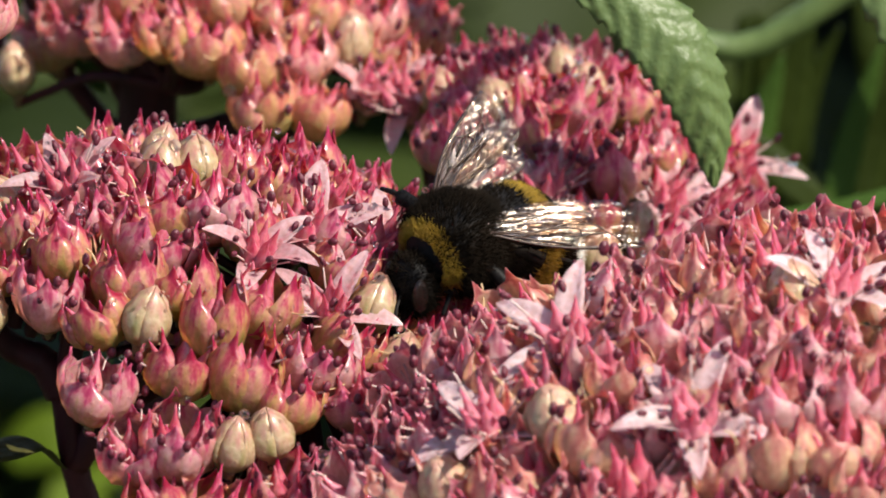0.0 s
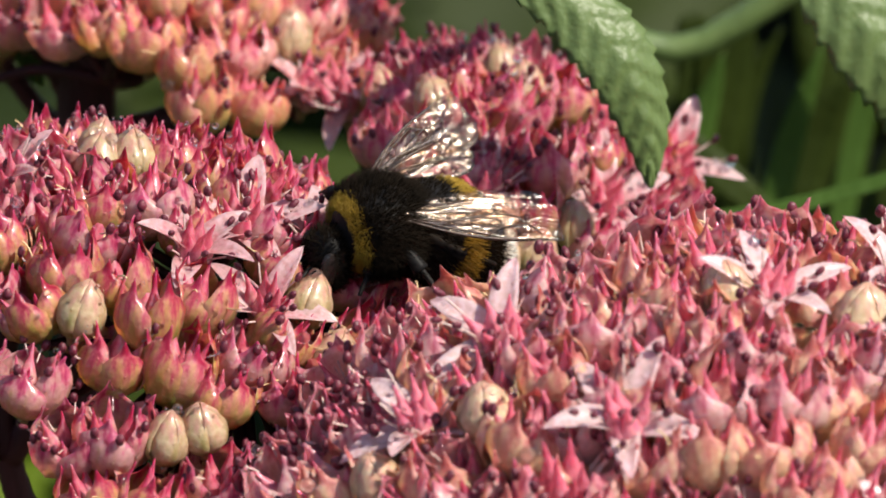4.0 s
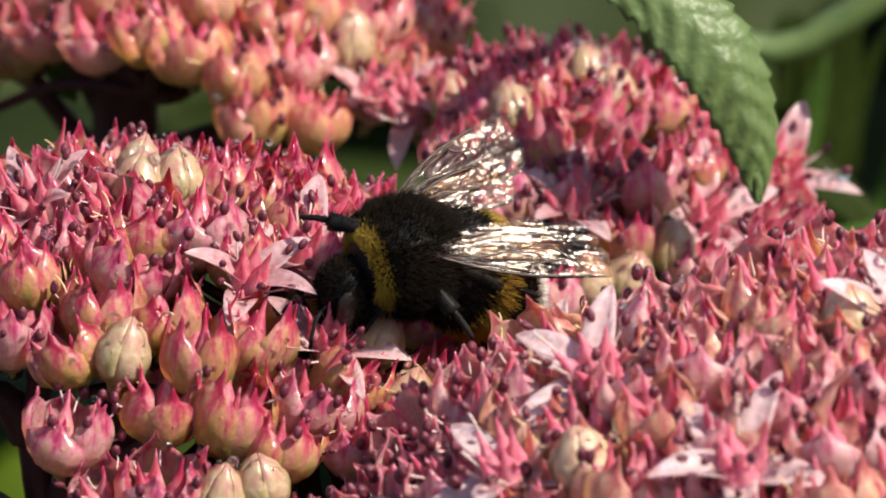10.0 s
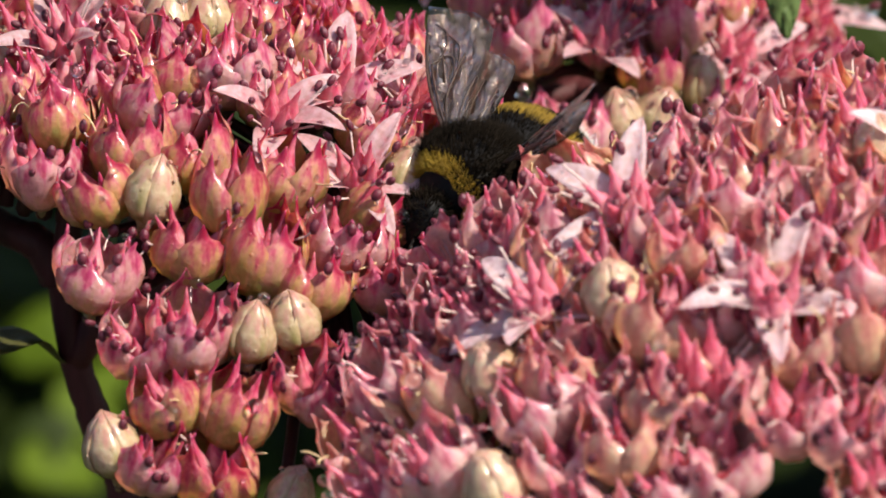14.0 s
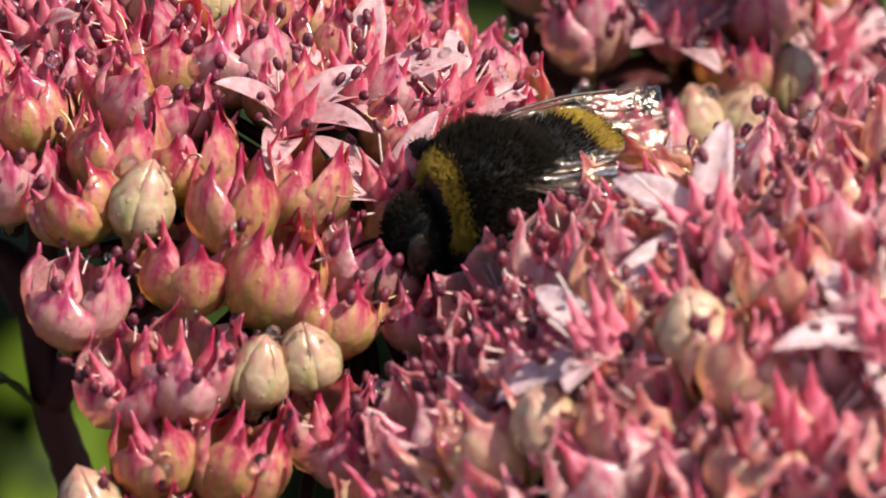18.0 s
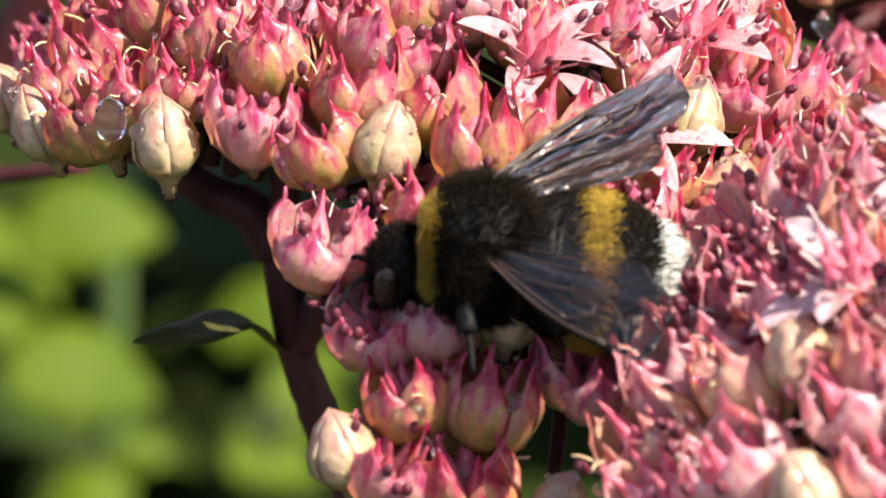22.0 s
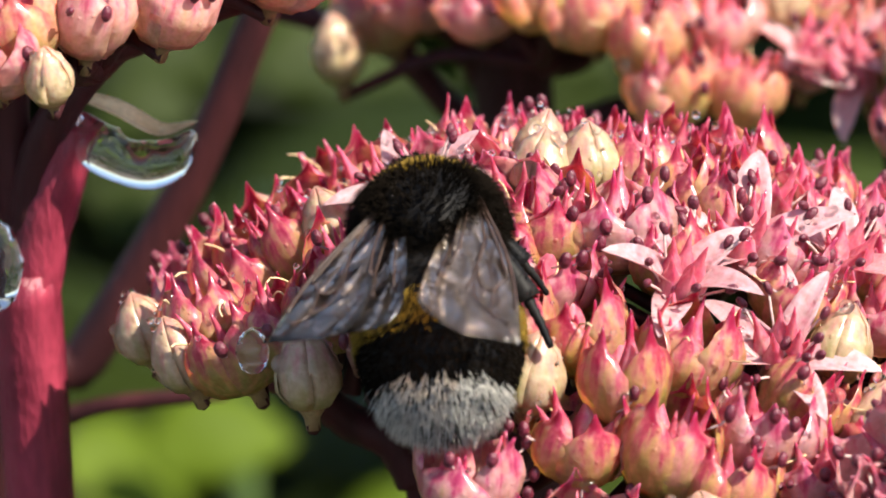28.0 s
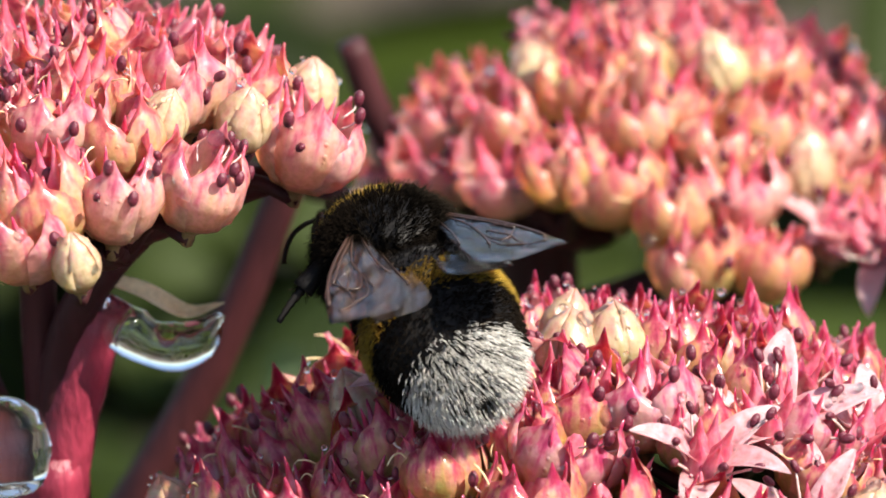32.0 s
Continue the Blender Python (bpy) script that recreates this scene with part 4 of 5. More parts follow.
def coat(center, radii, keep, n, seed):
    """Points and normals over an ellipsoid where keep(direction) holds."""
    rnd = random.Random(seed)
    pts, nrm = [], []
    c, r = Vector(center), Vector(radii)
    while len(pts) < n:
        d = Vector((rnd.gauss(0, 1), rnd.gauss(0, 1), rnd.gauss(0, 1))).normalized()
        if keep(d, rnd):
            pts.append((c + Vector((d.x * r.x, d.y * r.y, d.z * r.z))) * MM)
            nrm.append(Vector((d.x / r.x, d.y / r.y, d.z / r.z)).normalized())
    return pts, nrm


def body(name, center, radii, mat, seg=28, rings=20, shape=None):
    v, f = ball(*[r * MM for r in radii], seg, rings, shape)
    c = Vector(center) * MM
    return place(name, mesh_from(name, [p + c for p in v], f, [mat]), bee)


TH_C, TH_R = (0, 0, 0), (3.5, 3.7, 3.2)
thorax = body("thorax", TH_C, TH_R, M_CHITIN)
rnd_len = random.Random(5)
p, n = coat(TH_C, TH_R, lambda d, r: d.x > 0.60 + r.gauss(0, 0.04) and d.x < 0.83 and d.z > -0.75, 2600, 1)
fur("collar_fur", p, n, [rnd_len.uniform(0.5, 0.9) for _ in p], M_FUR_YELLOW, thorax, 0.2, 2)
p, n = coat(TH_C, TH_R, lambda d, r: d.x <= 0.60 and (d.z < 0.80 or r.random() < 0.45), 12000, 3)
fur("thorax_fur", p, n, [rnd_len.uniform(0.7, 1.3) for _ in p], M_FUR_BLACK, thorax, 0.3, 4)

AB_C, AB_R = (-6.2, 0, -0.4), (5.1, 4.3, 3.9)


AB_PIVOT = Vector((-1.6, 0, -0.3)) * MM


def abdomen_mesh(cuts):
    """One skin of overlapping rings, each with a small lip over the next."""
    seg, rows, verts, faces = 32, 5, [], []
    for x0, x1 in zip(cuts, cuts[1:]):
        for j in range(rows + 1):
            t = x0 + (x1 - x0) * j / rows
            w = math.sqrt(max(0.0, 1 - abs(t) ** (2.3 if t > 0 else 2.0))) * (1.0 + 0.02 * j / rows)
            for k in range(seg):
                a = 2 * math.pi * k / seg
                verts.append(Vector(((AB_C[0] + AB_R[0] * t), AB_R[1] * w * math.cos(a), AB_C[2] + AB_R[2] * w * math.sin(a) - 0.4 * (1 - t) ** 2)) * MM - AB_PIVOT)
    n = len(verts) // seg
    for j in range(n - 1):
        for k in range(seg):
            a, b = j * seg + k, j * seg + (k + 1) % seg
            faces.append((a, b, b + seg, a + seg))
    faces.append(tuple(range(seg - 1, -1, -1)))
    faces.append(tuple(range((n - 1) * seg, n * seg)))
    return mesh_from("abdomen", verts, faces, [M_CHITIN])


abdomen = place("abdomen", abdomen_mesh((0.97, 0.48, 0.06, -0.24, -0.47, -0.74, -0.985)), bee, Matrix.Translation(AB_PIVOT))


def abdomen_coat(x0, x1, n, seed, soft=0.03):
    rnd = random.Random(seed)
    pts, nrm = [], []
    for k in range(n):
        t = rnd.uniform(x0, x1) + rnd.gauss(0, soft)
        t = max(-0.985, min(0.98, t))
        a = rnd.uniform(0, 2 * math.pi)
        w = math.sqrt(max(0.0, 1 - abs(t) ** (2.3 if t > 0 else 2.0)))
        pts.append(Vector(((AB_C[0] + AB_R[0] * t), AB_R[1] * w * math.cos(a), AB_C[2] + AB_R[2] * w * math.sin(a) - 0.4 * (1 - t) ** 2)) * MM - AB_PIVOT)
        nrm.append(Vector((t * 0.9 * abs(t) ** 0.6, w * math.cos(a), w * math.sin(a))).normalized())
    return pts, nrm


for k, (x0, x1, mat, n, ln, lab) in enumerate((
        (0.97, 0.22, M_FUR_BLACK, 2600, 0.6, "black_fur"), (0.22, -0.09, M_FUR_YELLOW, 4200, 0.6, "golden_band"),
        (-0.09, -0.65, M_FUR_BLACK, 4800, 0.5, "black_fur"), (-0.65, -0.74, M_FUR_WHITE, 1200, 0.9, "white_tail"), (-0.74, -0.80, M_FUR_BLACK, 420, 0.75, "black_fur"), (-0.80, -0.93, M_FUR_WHITE, 1300, 0.95, "white_tail"), (-0.94, -0.985, M_FUR_BLACK, 260, 0.7, "black_fur"))):
    p, nn = abdomen_coat(x1, x0, n, 40 + k, 0.05)
    fur(lab, p, nn, [rnd_len.uniform(0.7, 1.2) * ln for _ in p], mat, abdomen, 0.8, 50 + k)

head_b = body("head", (4.2, 0, -1.6), (1.6, 1.9, 2.3), M_CHITIN)
p, n = coat((4.2, 0, -1.6), (1.6, 1.9, 2.3), lambda d, r: d.x < 0.97, 2200, 7)
fur("head_fur", p, n, [rnd_len.uniform(0.5, 0.9) for _ in p], M_FUR_BLACK, head_b, 0.1, 8)
for sy in (1, -1):
    v, f = ball(0.75 * MM, 0.45 * MM, 1.5 * MM, 14, 10)
    place("compound_eye", mesh_from("compound_eye", [q + Vector((4.9, 1.65 * sy, -1.5)) * MM for q in v], f, [M_EYE]), head_b)
    pts = curve_points([Vector(q) * MM for q in ((5.8, 0.5 * sy, -1.6), (6.8, 1.1 * sy, -1.9), (7.5, 1.7 * sy, -2.8), (7.8, 2.1 * sy, -3.9), (7.7, 2.3 * sy, -5.0))], 5)
    v, f = tube(pts, 0.14 * MM, 7, True, 0.15)
    place("antenna", mesh_from("antenna", v, f, [M_CHITIN]), head_b)
    v, f = tube(curve_points([Vector(q) * MM for q in ((5.2, 0.4 * sy, -3.2), (5.8, 0.5 * sy, -4.0), (5.7, 0.1 * sy, -4.5))], 4), [0.35 * MM - 0.02 * MM * k for k in range(9)], 7)
    place("mandible", mesh_from("mandible", v, f, [M_CHITIN]), head_b)


def wing_mesh(length, width, rear):
    def s(u, v):
        lead = 0.16 * width * math.sin(math.pi * v) + 0.05 * width
        w = width * (0.10 + 0.9 * math.sin(min(1.0, v * 0.93 + 0.07) ** (0.85 if rear else 1.15) * math.pi * 0.60) ** 1.0) * (1.0 if v < 0.75 else math.sqrt(max(0.0, 1 - ((v - 0.75) / 0.25) ** 2)) * 0.97 + 0.03)
        y = lead - w * (u + 1) * 0.5
        return (y * MM, length * v * MM, (0.25 * math.sin(u * 7) * v * (1 - v) + 0.4 * v * v) * MM)
    return s


def wing(name, side, root, length, width, rear, veins):
    s = wing_mesh(length, width, rear)
    v, f, _ = sheet(16, 11, lambda u, t: (s(u, t)[0], side * s(u, t)[1], s(u, t)[2]), 0.03 * MM)
    me = mesh_from("wing_membrane", v, f, [M_WING])
    ob = place(name, me, bee, Matrix.Translation(Vector(root) * MM))
    for line, r in veins:
        pts = [Vector((s(u, t)[0], side * s(u, t)[1], s(u, t)[2] + 0.02 * MM)) for u, t in line]
        tv, tf = tube(curve_points(pts, 5), r * MM, 5)
        place("vein", mesh_from("vein", tv, tf, [M_VEIN]), ob)
    return ob


FORE_VEINS = [([(-0.97, 0.0), (-0.96, 0.3), (-0.95, 0.55), (-0.93, 0.78)], 0.11), ([(-0.6, 0.02), (-0.72, 0.3), (-0.8, 0.55)], 0.08),
              ([(-0.5, 0.05), (-0.25, 0.3), (0.1, 0.5), (0.25, 0.62)], 0.06), ([(0.4, 0.05), (0.7, 0.3), (0.85, 0.45)], 0.06),
              ([(-0.8, 0.55), (-0.45, 0.62), (-0.35, 0.78), (-0.7, 0.86)], 0.05), ([(-0.3, 0.42), (-0.45, 0.62)], 0.05),
              ([(-0.25, 0.3), (0.0, 0.45), (-0.1, 0.6), (-0.45, 0.62)], 0.05), ([(0.1, 0.5), (0.05, 0.68), (-0.35, 0.78)], 0.045)]
HIND_VEINS = [([(-0.95, 0.0), (-0.93, 0.4), (-0.9, 0.7)], 0.08), ([(-0.4, 0.05), (-0.2, 0.4), (0.0, 0.65)], 0.05), ([(0.3, 0.05), (0.5, 0.4), (0.6, 0.55)], 0.045)]
hind_r = wing("hindwing", -1, (-1.4, -2.3, 2.0), 9.0, 3.6, True, HIND_VEINS)
hind_l = wing("hindwing", 1, (-1.4, 2.3, 2.0), 9.0, 3.6, True, HIND_VEINS)
fore_r = wing("forewing", -1, (-0.4, -2.5, 2.3), 12.5, 4.6, False, FORE_VEINS)
fore_l = wing("forewing", 1, (-0.4, 2.5, 2.3), 12.5, 4.6, False, FORE_VEINS)


def leg(name, root, knee, ankle, foot, r):
    """Femur, tibia and tarsus; the leg turns about its root."""
    root, knee, ankle, foot = [Vector(q) * MM for q in (root, knee, ankle, foot)]
    pts = [Vector((0, 0, 0)), (knee - root) * 0.5, knee - root]
    v, f = tube(curve_points(pts, 4), [r * MM * (0.8 + 0.35 * math.sin(math.pi * k / 8)) for k in range(9)], 9)
    ob = place(name, mesh_from("femur", v, f, [M_CHITIN]), bee, Matrix.Translation(root))
    pts = [knee - root, (knee + ankle) * 0.5 - root + Vector((0, 0, 0.1)) * MM, ankle - root]
    rad = [r * MM * (0.6 + 0.75 * (k / 8) ** 0.8) for k in range(9)]
    v, f = tube(curve_points(pts, 4), rad, 9)
    place("tibia", mesh_from("tibia", v, f, [M_CHITIN]), ob)
    rnd = random.Random(int(abs(root.x) * 1e6) + 3)
    hp, hn = [], []
    for k in range(260):
        t = rnd.random()
        q = (knee - root).lerp(ankle - root, t)
        d = Vector((rnd.gauss(0, 1), rnd.gauss(0, 1), rnd.gauss(0, 1))).normalized()
        hp.append(q + d * r * MM * (0.5 + 0.6 * t))
        hn.append(d)
    fur("leg_hair", hp, hn, [rnd.uniform(0.3, 0.6) for _ in hp], M_FUR_BLACK, ob, 0.2, 9, 0.035)
    pts = [ankle - root, (ankle + foot) * 0.5 - root + Vector((0, 0, 0.15)) * MM, foot - root]
    v, f = tube(curve_points(pts, 5), [r * 0.55 * MM * (1 - 0.04 * k) * (1.15 if k % 2 else 0.9) for k in range(11)], 7)
    place("tarsus", mesh_from("tarsus", v, f, [M_CHITIN]), ob)
    return ob


LEGS = {}
for sy, tag in ((-1, "r"), (1, "l")):
    LEGS["fore_" + tag] = leg("foreleg", (2.2, 1.6 * sy, -2.3), (3.6, 3.2 * sy, -2.6), (4.8, 4.0 * sy, -4.4), (6.0, 4.4 * sy, -5.6), 0.42)
    LEGS["mid_" + tag] = leg("middle_leg", (0.3, 1.9 * sy, -2.6), (0.6, 4.9 * sy, -2.2), (-0.2, 7.0 * sy, -4.0), (-0.8, 8.4 * sy, -5.6), 0.48)
    LEGS["hind_" + tag] = leg("hind_leg", (-1.6, 1.9 * sy, -2.6), (-3.4, 4.6 * sy, -2.2), (-6.4, 6.0 * sy, -4.4), (-8.9, 6.6 * sy, -5.8), 0.58)

# ---- leaves, stems and drops round the heads ----
def blade(points, width, face, teeth=0, fold=0.15, thick=0.3, rows=40, cols=9, ripple=0.0):
    """A leaf along points, turned to face a direction; plan numbers in millimetres."""
    line = curve_points(points, 12)
    face = Vector(face).normalized()

    def at(u, v):
        x = v * (len(line) - 1)
        i = min(int(x), len(line) - 2)
        p = line[i].lerp(line[i + 1], x - i)
        d = (line[i + 1] - line[i]).normalized()
        side = d.cross(face).normalized()
        up = side.cross(d)
        w = width * math.sin(math.pi * min(1.0, 0.05 + 0.95 * v) ** 0.85) ** 0.75
        if teeth:
            saw = (v * teeth) % 1.0
            w *= 1 + 0.19 * (saw - 0.5) * abs(u) ** 3
        rib = 0.10 * width * math.sin(2 * math.pi * (v * 9 - abs(u) * 1.4)) * ripple * (1 - abs(u) * 0.4)
        return (p + side * (u * w) + up * (fold * abs(u) * w + rib)) * MM
    v, f, _ = sheet(rows, cols, at, thick * MM)
    return v, f


def rod(points, r0, r1, n=8, sides=9):
    pts = [Vector(p) * MM for p in curve_points(points, n)]
    return tube(pts, [(r0 + (r1 - r0) * k / (len(pts) - 1)) * MM for k in range(len(pts))], sides, True, 0.08)


def leafy_plant(name, label, foot, stem, stem_r, leaves):
    """A stem from the ground with its leaves as parts."""
    ob = thing(name, label, "plant", at=(foot[0] * MM, foot[1] * MM, 0))
    shift = Vector((foot[0] * MM, foot[1] * MM, 0))
    v, f = rod(stem, *stem_r)
    place("stem", mesh_from("stem", [p - shift for p in v], f, [M_GREENSTEM]), ob)
    for lname, pts, width, face, teeth, fold, ripple, mat in leaves:
        v, f = blade(pts, width, face, teeth, fold, 0.3, 90 if teeth else 24, 13 if teeth else 5, ripple)
        place(lname, mesh_from(lname, [p - shift for p in v], f, [mat]), ob)
    return ob


leafy_plant("mint_plant", "green plant with serrated dewy leaves", (20, 66),
            [(20, 66, 0), (20, 66, 250), (21, 62, 390), (19, 40, 412), (14, 17, 421.5)], (2.0, 0.8),
            [("serrated_leaf", [(15.5, 16.5, 421), (20.4, 16, 418.6), (24.1, 15, 414.6), (26, 15, 409.4), (26.4, 15, 404.4)], 3.0, (0.3, -1, 0.45), 13, -0.3, 0.6, M_MINT),
             ("serrated_leaf", [(37.4, 38, 417.8), (43.2, 34, 411.5), (47.9, 34, 403.8), (47.2, 34, 394.8)], 3.6, (0.2, -1, 0.5), 12, -0.3, 0.6, M_MINT),
             ("serrated_leaf", [(19, 42, 412), (11, 45, 418), (5, 50, 420)], 4.0, (0, -0.6, 1), 12, 0.2, 1.0, M_MINT)])
# most weed leaves take the green that has shade in its colour
leafy_plant("weed", "blurred pale green weed stems behind the flowers", (60, 92),
            [(60, 92, 0), (62, 92, 250), (58, 91, 387), (31, 90, 388), (24, 90, 391)], (1.8, 1.0),
            [("leaf", [(29, 90, 382), (33, 90, 378.5), (38, 90, 374), (44, 90, 366)], 1.6, (0, -1, 0.6), 0, 0.1, 0.0, M_SHADED),
             ("leaf", [(33, 110, 384), (36, 112, 372), (37, 114, 355)], 3.0, (0, -1, 0.8), 0, 0.1, 0.0, M_SHADED),
             ("leaf", [(44, 120, 386), (47, 120, 372), (46, 120, 352)], 3.6, (0.2, -1, 0.8), 0, 0.1, 0.0, M_SHADED)]
            + [("leaf", [(28 + 2.6 * k, 96 + 5 * (k % 4), 362 - (k * 7) % 11), (31 + 2.5 * k, 98 + 5 * (k % 4), 374), (33 + 2.8 * k, 98 + 5 * (k % 4), 388 - (k * 5) % 9)], 1.0 + 0.5 * (k % 3), (0.4, -1, 0.5), 0, 0.15, 0.0, (M_SHADED, M_SHADED, M_LEAF)[(k * 5) % 3]) for k in range(10)])
leafy_plant("grass_tuft", "dark blurred grass blades behind the flowers", (66, 64),
            [(66, 64, 0), (68, 64, 200), (70, 63, 380), (71, 63, 396)], (1.2, 0.8),
            [("grass_blade", [(72, 62, 396), (42.4, 60, 386.1), (25.3, 60, 382), (8, 58, 372)], 0.8, (0, -0.6, 1), 0, 0.3, 0.0, M_LEAF),
             ("grass_blade", [(66, 66, 384), (46, 66, 375), (30, 66, 374), (14, 66, 366)], 1.2, (0, -0.6, 1), 0, 0.3, 0.0, M_SHADED)])

# patches of sun and shade painted by choosing the lit or dark leaf colour
bright = []
rnd_b = random.Random(12)
for x, y, z, r in ((-46, 210, 305, 6.5), (-54, 212, 294, 6), (-48.4, 208, 285, 5), (-25.5, 230, 280, 6),
                   (-51.9, 262, 321, 5), (-40.8, 236, 334, 6), (-54.2, 232, 320, 5), (-16, 236, 336, 5), (-37, 262, 327, 5), (-60, 240, 336, 6), (-62, 208, 292, 5), (-34, 226, 285, 5)):
    for k in range(3):
        a, rr = rnd_b.uniform(-0.8, 0.8), r * rnd_b.uniform(0.4, 0.75)
        d = Vector((math.cos(a), 0.3, math.sin(a) * 0.8)).normalized() * rr * 1.5
        c = Vector((x + rnd_b.gauss(0, r * 0.7), y + rnd_b.gauss(0, 8), z + rnd_b.gauss(0, r * 0.7)))
        bright.append(("leaf", [tuple(c - d), tuple(c + Vector((0, 0, 1.5))), tuple(c + d)], rr, (0.55 + rnd_b.gauss(0, 0.4), -0.55, 0.65), 0, 0.12, 0.0, M_SUNLIT if k < 2 and z < 310 else M_SHADED))
leafy_plant("nettle", "yellow-green leaves, sunlit and shaded by their colours, far out of focus", (-50, 225), [(-50, 225, 0), (-51, 224, 150), (-48, 226, 280), (-44, 232, 322)], (2.0, 1.0), bright)

side_stem = thing("leaning_sedum", "leaning dark crimson sedum stem, out of focus", "plant", at=(-0.062, 0.045, 0))
v, f = rod([(-62, 45, 0), (-58, 42, 300), (-51, 40, 376.9), (-44.6, 40, 385.6), (-38.1, 40, 396), (-32.8, 40, 407.4), (-30.5, 40, 414)], 2.0, 0.95)
place("stem", mesh_from("stem", [p - Vector((-0.062, 0.045, 0)) for p in v], f, [M_STEM]), side_stem)
v, f = rod([(-48.5, 40, 380.5), (-44, 38, 383), (-36, 36, 384.5)], 0.7, 0.5)
place("branch", mesh_from("branch", [p - Vector((-0.062, 0.045, 0)) for p in v], f, [M_STEM]), side_stem)


def head_leaf(head, name, pts, width, face, mat, fold=0.3):
    v, f = blade(pts, width, face, 0, fold, 0.25, 20, 7)
    place(name, mesh_from(name, [p - head.base for p in v], f, [mat]), head.ob)


head_leaf(main, "leaf", [(-23.4, 4, 385.8), (-25.5, 1.5, 388.6), (-28, -2, 389.4), (-31.3, -5, 390.3)], 1.9, (-0.3, -0.5, 1), M_DULL, 0.1)
head_leaf(main, "bract", [(-19.6, 2, 396.5), (-20.0, 1, 394), (-18.6, 1, 390.6)], 1.2, (-0.7, -0.7, 0.2), M_GREENSTEM)
head_leaf(main, "bract", [(-16, -14, 389.5), (-17.6, -17, 388.5), (-18, -18, 386)], 1.4, (-0.3, -1, 0.3), M_LEAF)
head_leaf(back_l, "bract", [(-24, 50, 404), (-22.5, 49, 401), (-21.5, 48, 399.6)], 0.9, (0, -1, 0.4), M_LEAF)


def drop(head_or_at, label, shape_pts, radii):
    """A hanging drop of water: rounded rings along points."""
    base = Vector(shape_pts[0]) * MM
    ob = thing("water_drop", label, "water drop", "water drops", "", base)
    pts = [Vector(p) * MM - base for p in curve_points(shape_pts, 6)]
    n = len(pts) - 1
    rad = []
    for k in range(n + 1):
        x = k / n * (len(radii) - 1)
        i = min(int(x), len(radii) - 2)
        rad.append((radii[i] + (radii[i + 1] - radii[i]) * (x - i)) * MM)
    v, f = tube(pts, rad, 18)
    place("water", mesh_from("water", v, f, [M_WATER]), ob)


drop(None, "long clear water drop hanging between stem and withered leaf", [(-41.3, 7, 413.6), (-40.2, 6.6, 411.6), (-38.4, 6.6, 410.6), (-36.6, 6.8, 410.7), (-35.0, 7, 412.2)], [0.25, 1.5, 1.3, 1.45, 1.2, 0.25])
drop(None, "round clear water drop clinging to a crimson stem", [(-47.4, 3, 409.4), (-47.3, 2.5, 408.6), (-47.2, 2.2, 406.6), (-47.2, 2.2, 404.6), (-47.2, 2.3, 403.9)], [0.3, 2.0, 2.6, 2.0, 0.3])
drop(None, "round clear water drop on a closed bud", [(-31.4, -11.6, 407.8), (-31.4, -11.8, 407.3), (-31.4, -11.9, 406.5), (-31.4, -11.8, 405.7), (-31.4, -11.6, 405.3)], [0.1, 0.75, 0.95, 0.75, 0.1])
drop(None, "small clear water drop under a bent floret", [(-15.8, -29.5, 391.9), (-15.8, -29.5, 391.2), (-15.8, -29.5, 390.6)], [0.2, 0.5, 0.1])
drop(None, "small clear water drop hanging from a floret", [(8.4, 17.5, 400.4), (8.4, 17.4, 399.6), (8.4, 17.4, 398.8)], [0.15, 0.65, 0.15])
v, f = blade([(-41.8, 7.4, 414.5), (-39.5, 7.6, 413.4), (-37, 7.6, 412), (-34.8, 7.2, 412.8)], 0.7, (0.1, -0.4, 1), 0, 0.6, 0.12, 16, 5)
place("withered_leaf", mesh_from("withered_leaf", [p - upper.base for p in v], f, [M_THREAD]), upper.ob, None, "withered brown leaf")

# ---- movement ----
def bee_pose(x, y, z, yaw, pitch=0.0, roll=0.0):
    """Thorax place in millimetres; yaw in degrees from +x; pitch lifts the head."""
    return Matrix.Translation(Vector((x, y, z)) * MM) @ Euler((radians(roll), radians(-pitch), radians(yaw))).to_matrix().to_4x4()


def wing_pose(root, side, sweep, lift, twist=0.0):
    """sweep: degrees back from straight out; lift: degrees up."""
    turn = Matrix.Rotation(radians(side * sweep), 4, "Z") @ Matrix.Rotation(radians(side * lift), 4, "X") @ Matrix.Rotation(radians(twist), 4, "Y")
    return Matrix.Translation(Vector(root) * MM) @ turn


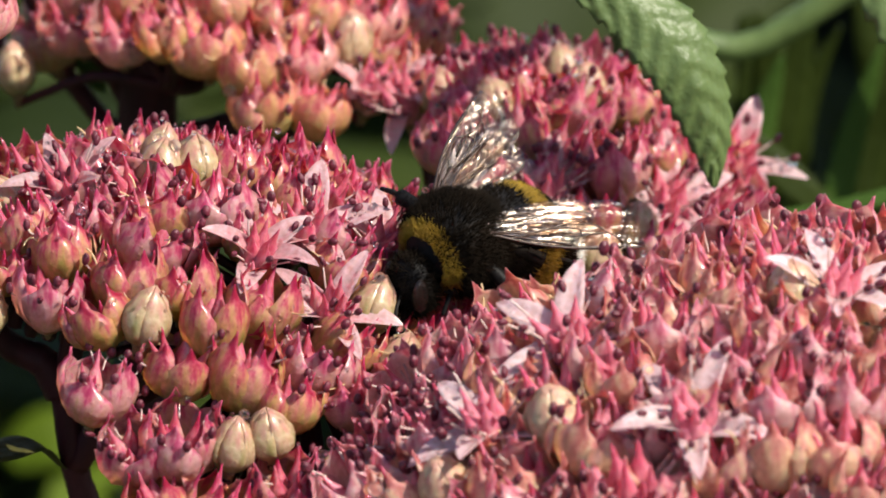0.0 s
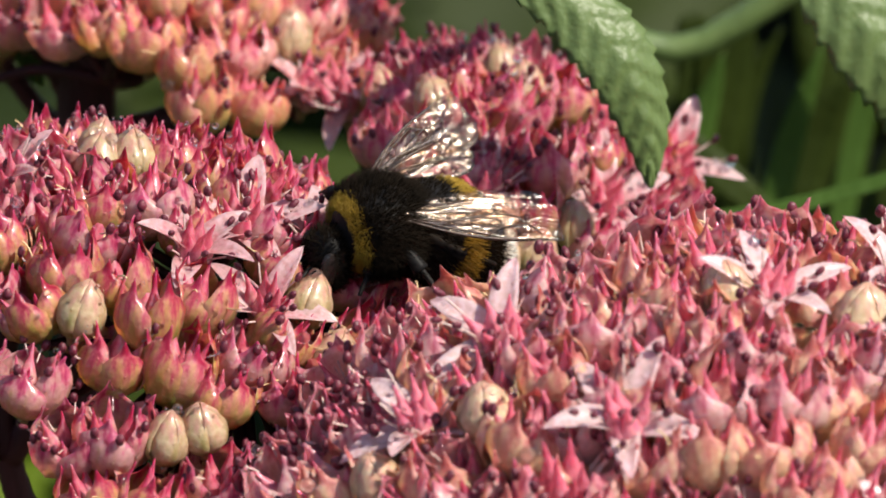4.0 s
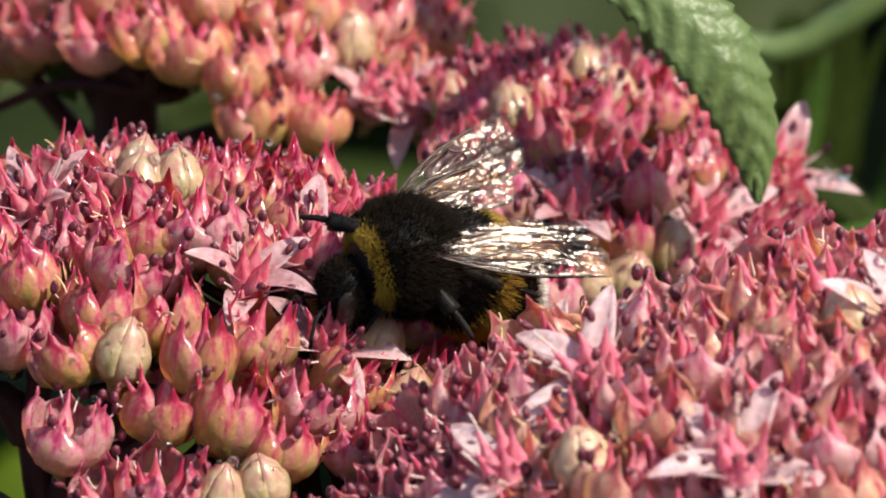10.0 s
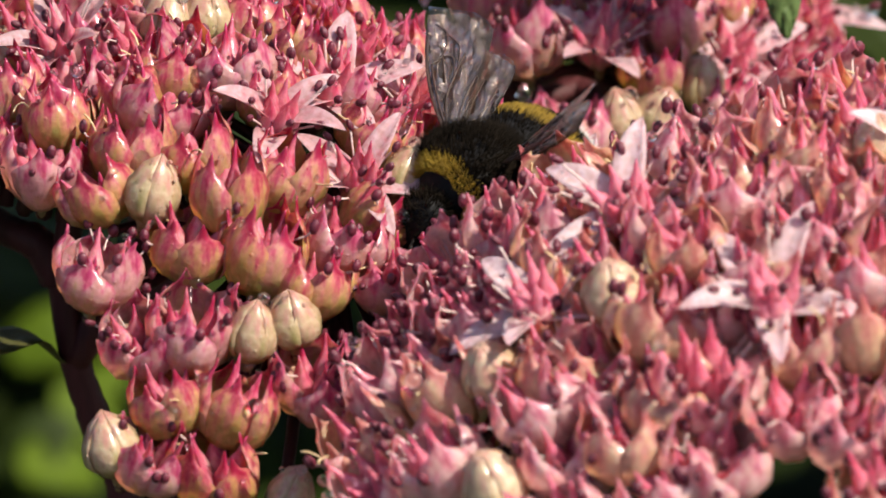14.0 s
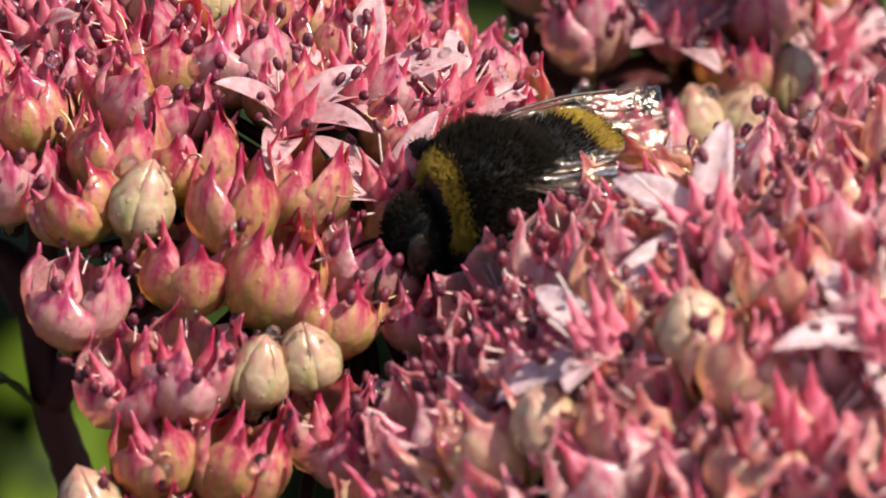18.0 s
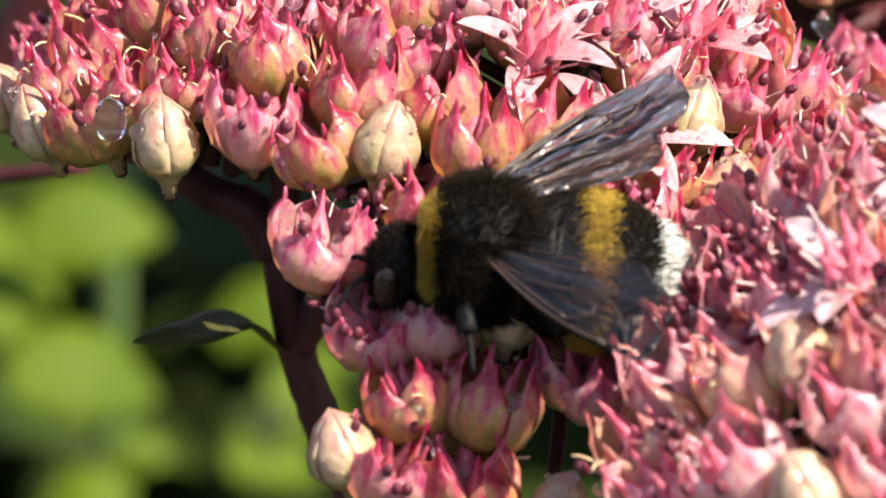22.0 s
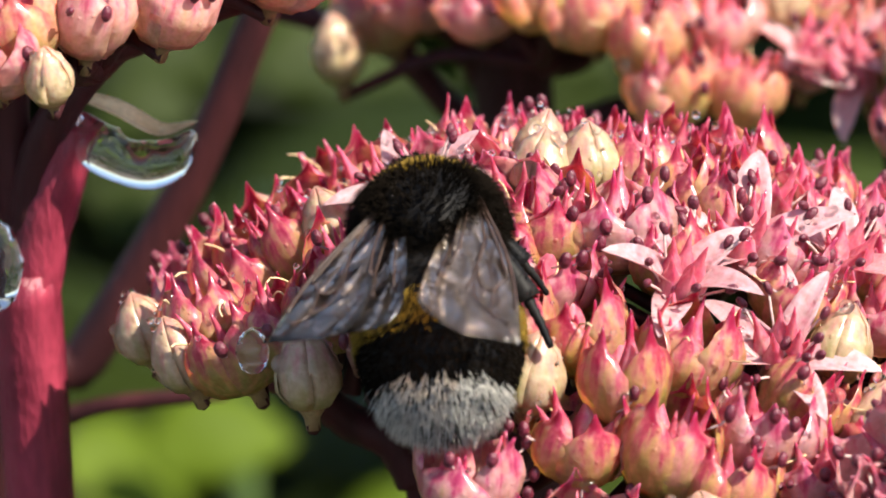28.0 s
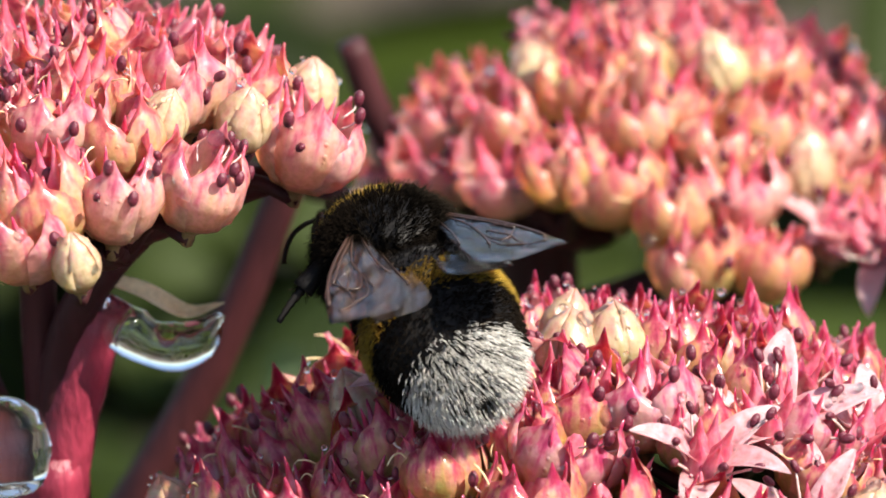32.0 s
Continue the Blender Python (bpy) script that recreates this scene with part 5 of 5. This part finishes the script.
# seconds, thorax x, y, z, yaw, pitch, roll, abdomen's droop and swing
BEE = [
    (0, 6.3, -6.9, 408.6, -140, -12, -10, -24, -3),
    (1, 5.8, -7.9, 408.5, -142, -12, -10, -22, 0),
    (2, 6.8, -7.3, 408.1, -140, -12, -10, -24, -3),
    (3, 6.6, -6.2, 408.6, -143, -10, -10, -24, 0),
    (6, 2.6, -7.1, 411.0, -172, 0, -15, -30, -6),
    (7, 2.3, -7.1, 411.1, -172, 0, -15, -34, 0),
    (8, 2.1, -8.6, 410.6, -160, -6, -18, -30, -12),
    (9, 2.9, -8.9, 410.5, -152, -8, -18, -36, -9),
    (10, 2.0, -10.1, 410.6, -155, -8, -18, -36, -6),
    (11, 2.2, -11.2, 410.5, -155, -8, -18, -38, -3),
    (12, 1.7, -12.8, 410.7, -150, -10, -18, -38, 0),
    (13, 4.0, -7.9, 405.4, -128, -4, -6, -20, 3),
    (14, 4.5, -11.5, 404.8, -136, -6, -6, -12, 12),
    (17, 3.2, -15.3, 407.1, -155, -10, -15, -28, 18),
    (18, 2.6, -15.6, 406.6, -158, -8, -15, -22, 18),
    (19, -1.3, -19.5, 407.6, -168, -4, -18, -26, 24),
    (20, -12.7, -22.3, 404.5, -176, 0, -22, -9, 0),
    (21, -12.6, -23.1, 403.7, -178, 0, -22, -9, 0),
    (22, -11.3, -23.5, 403.1, -182, 2, -22, -9, 0),
    (23, -11.3, -23.8, 403.4, -183, 2, -22, -9, 6),
    (24, -14.8, -20.8, 406.7, -212, 8, -14, -16, 0),
    (25, -16.3, -19.8, 409.0, -222, 14, -10, -26, 0),
    (26, -20.2, -13.7, 411.9, -229, 14, -8, -6, -3),
    (29, -22.1, -13.6, 415.4, -270, 26, 0, -28, -6),
    (30, -23.3, -8.9, 418.2, -264, 26, 0, -22, 0),
    (31, -22.6, -10.2, 418.9, -266, 26, 0, -30, 0),
    (32, -25.0, -2.9, 419.0, -242, 16, 0, -2, 0),
]
WINGS = [
    # seconds, right sweep, lift and twist, left sweep, lift and twist
    (0, 58, 4, -26, 54, -14, 18),
    (1, 61, 1, -30, 66, -14, 22),
    (2, 52, 4, -26, 68, -14, 22),
    (3, 55, 4, -26, 72, -13, 24),
    (6, 55, -8, -30, 52, -8, 10),
    (7, 52, -8, -30, 54, -8, 12),
    (8, 58, -5, -26, 64, -13, 15),
    (9, 52, -8, -26, 61, -14, 15),
    (10, 61, -5, -26, 68, -14, 15),
    (11, 58, -2, -26, 68, -14, 15),
    (12, 43, -14, -22, 62, -12, 15),
    (13, 50, 12, 0, 84, -14, 0),
    (14, 40, 12, 0, -15, 40, 30),
    (17, 90, -10, -20, 68, -8, 8),
    (18, 79, -14, -26, 66, -8, 8),
    (19, 55, -14, -28, 22, 28, 0),
    (20, 61, 4, 0, 67, -5, 0),
    (21, 58, 8, 0, 76, -8, 0),
    (22, 52, 6, 10, 46, 2, 20),
    (23, 76, 13, -14, 49, -4, 10),
    (24, 82, 13, -26, 67, -8, 16),
    (25, 86, 15, -30, 40, -5, 16),
    (26, 67, 10, -24, 49, -10, 16),
    (29, 96, 7, 20, 58, 10, 14),
    (30, 70, 19, -8, 64, 13, 12),
    (31, 70, 19, 0, 64, 22, 8),
    (32, 82, 22, -4, 58, 10, 12),
]


# seconds, lift and forward turn in degrees
LEG_TURNS = {
    "mid_r": [(0, -40, 18), (1, -20, 26), (2, -32, 48), (3, -24, 34), (6, -10, 10), (8.5, -10, 10), (9.5, -36, 56), (11, -40, 58), (12, -40, 50), (13, -24, 28), (14, -16, 42), (17, -20, 40), (19, -10, 10), (24, 0, 0), (29, 0, -20), (30, 0, -10), (31, -12, -2), (32, 0, -10)],
    "mid_l": [(0, 0, 0), (8, 4, 8), (12, 0, 4), (20, 6, -12), (23, 2, -6), (26, 4, 10), (32, 4, -6)],
    "fore_l": [(0, 0, 0), (6, 3, 10), (10, 0, -6), (12, 5, 6), (19, 0, 0), (23, 3, -8), (32, 0, 4)],
    "fore_r": [(0, 0, 0), (7, -4, 6), (12, 0, -8), (20, -4, 5), (26, 0, -6), (32, -3, 0)],
    "hind_r": [(0, 0, 0), (10, -4, -4), (20, 0, 5), (24, -4, 2), (25, -4, -6), (26, 4, -2), (29, 4, 10), (32, 0, 6)],
    "hind_l": [(0, 0, 0), (10, 4, 4), (20, 6, -4), (25, 4, 6), (29, 0, 0), (31, 2, 4), (32, 8, 18)],
}


def motions():
    walk(bee, [(r[0], bee_pose(*r[1:7])) for r in BEE])
    walk(abdomen, [(r[0], Matrix.Translation(AB_PIVOT) @ Euler((0, radians(r[7]), radians(r[8]))).to_matrix().to_4x4()) for r in BEE])
    for key, rows in LEG_TURNS.items():
        root = LEGS[key].matrix_local.translation.copy()
        walk(LEGS[key], [(t, Matrix.Translation(root) @ Euler((radians(rx), 0, radians(rz))).to_matrix().to_4x4()) for t, rx, rz in rows])
    for ob, side, root, extra in ((fore_r, -1, (-0.4, -2.5, 2.3), 0), (hind_r, -1, (-1.4, -2.3, 2.0), 10), (fore_l, 1, (-0.4, 2.5, 2.3), 0), (hind_l, 1, (-1.4, 2.3, 2.0), 10)):
        k = 0 if side < 0 else 3
        walk(ob, [(w[0], wing_pose(root, side, w[1 + k] + extra, w[2 + k] - (4 if extra else 0), w[3 + k])) for w in WINGS])


motions()
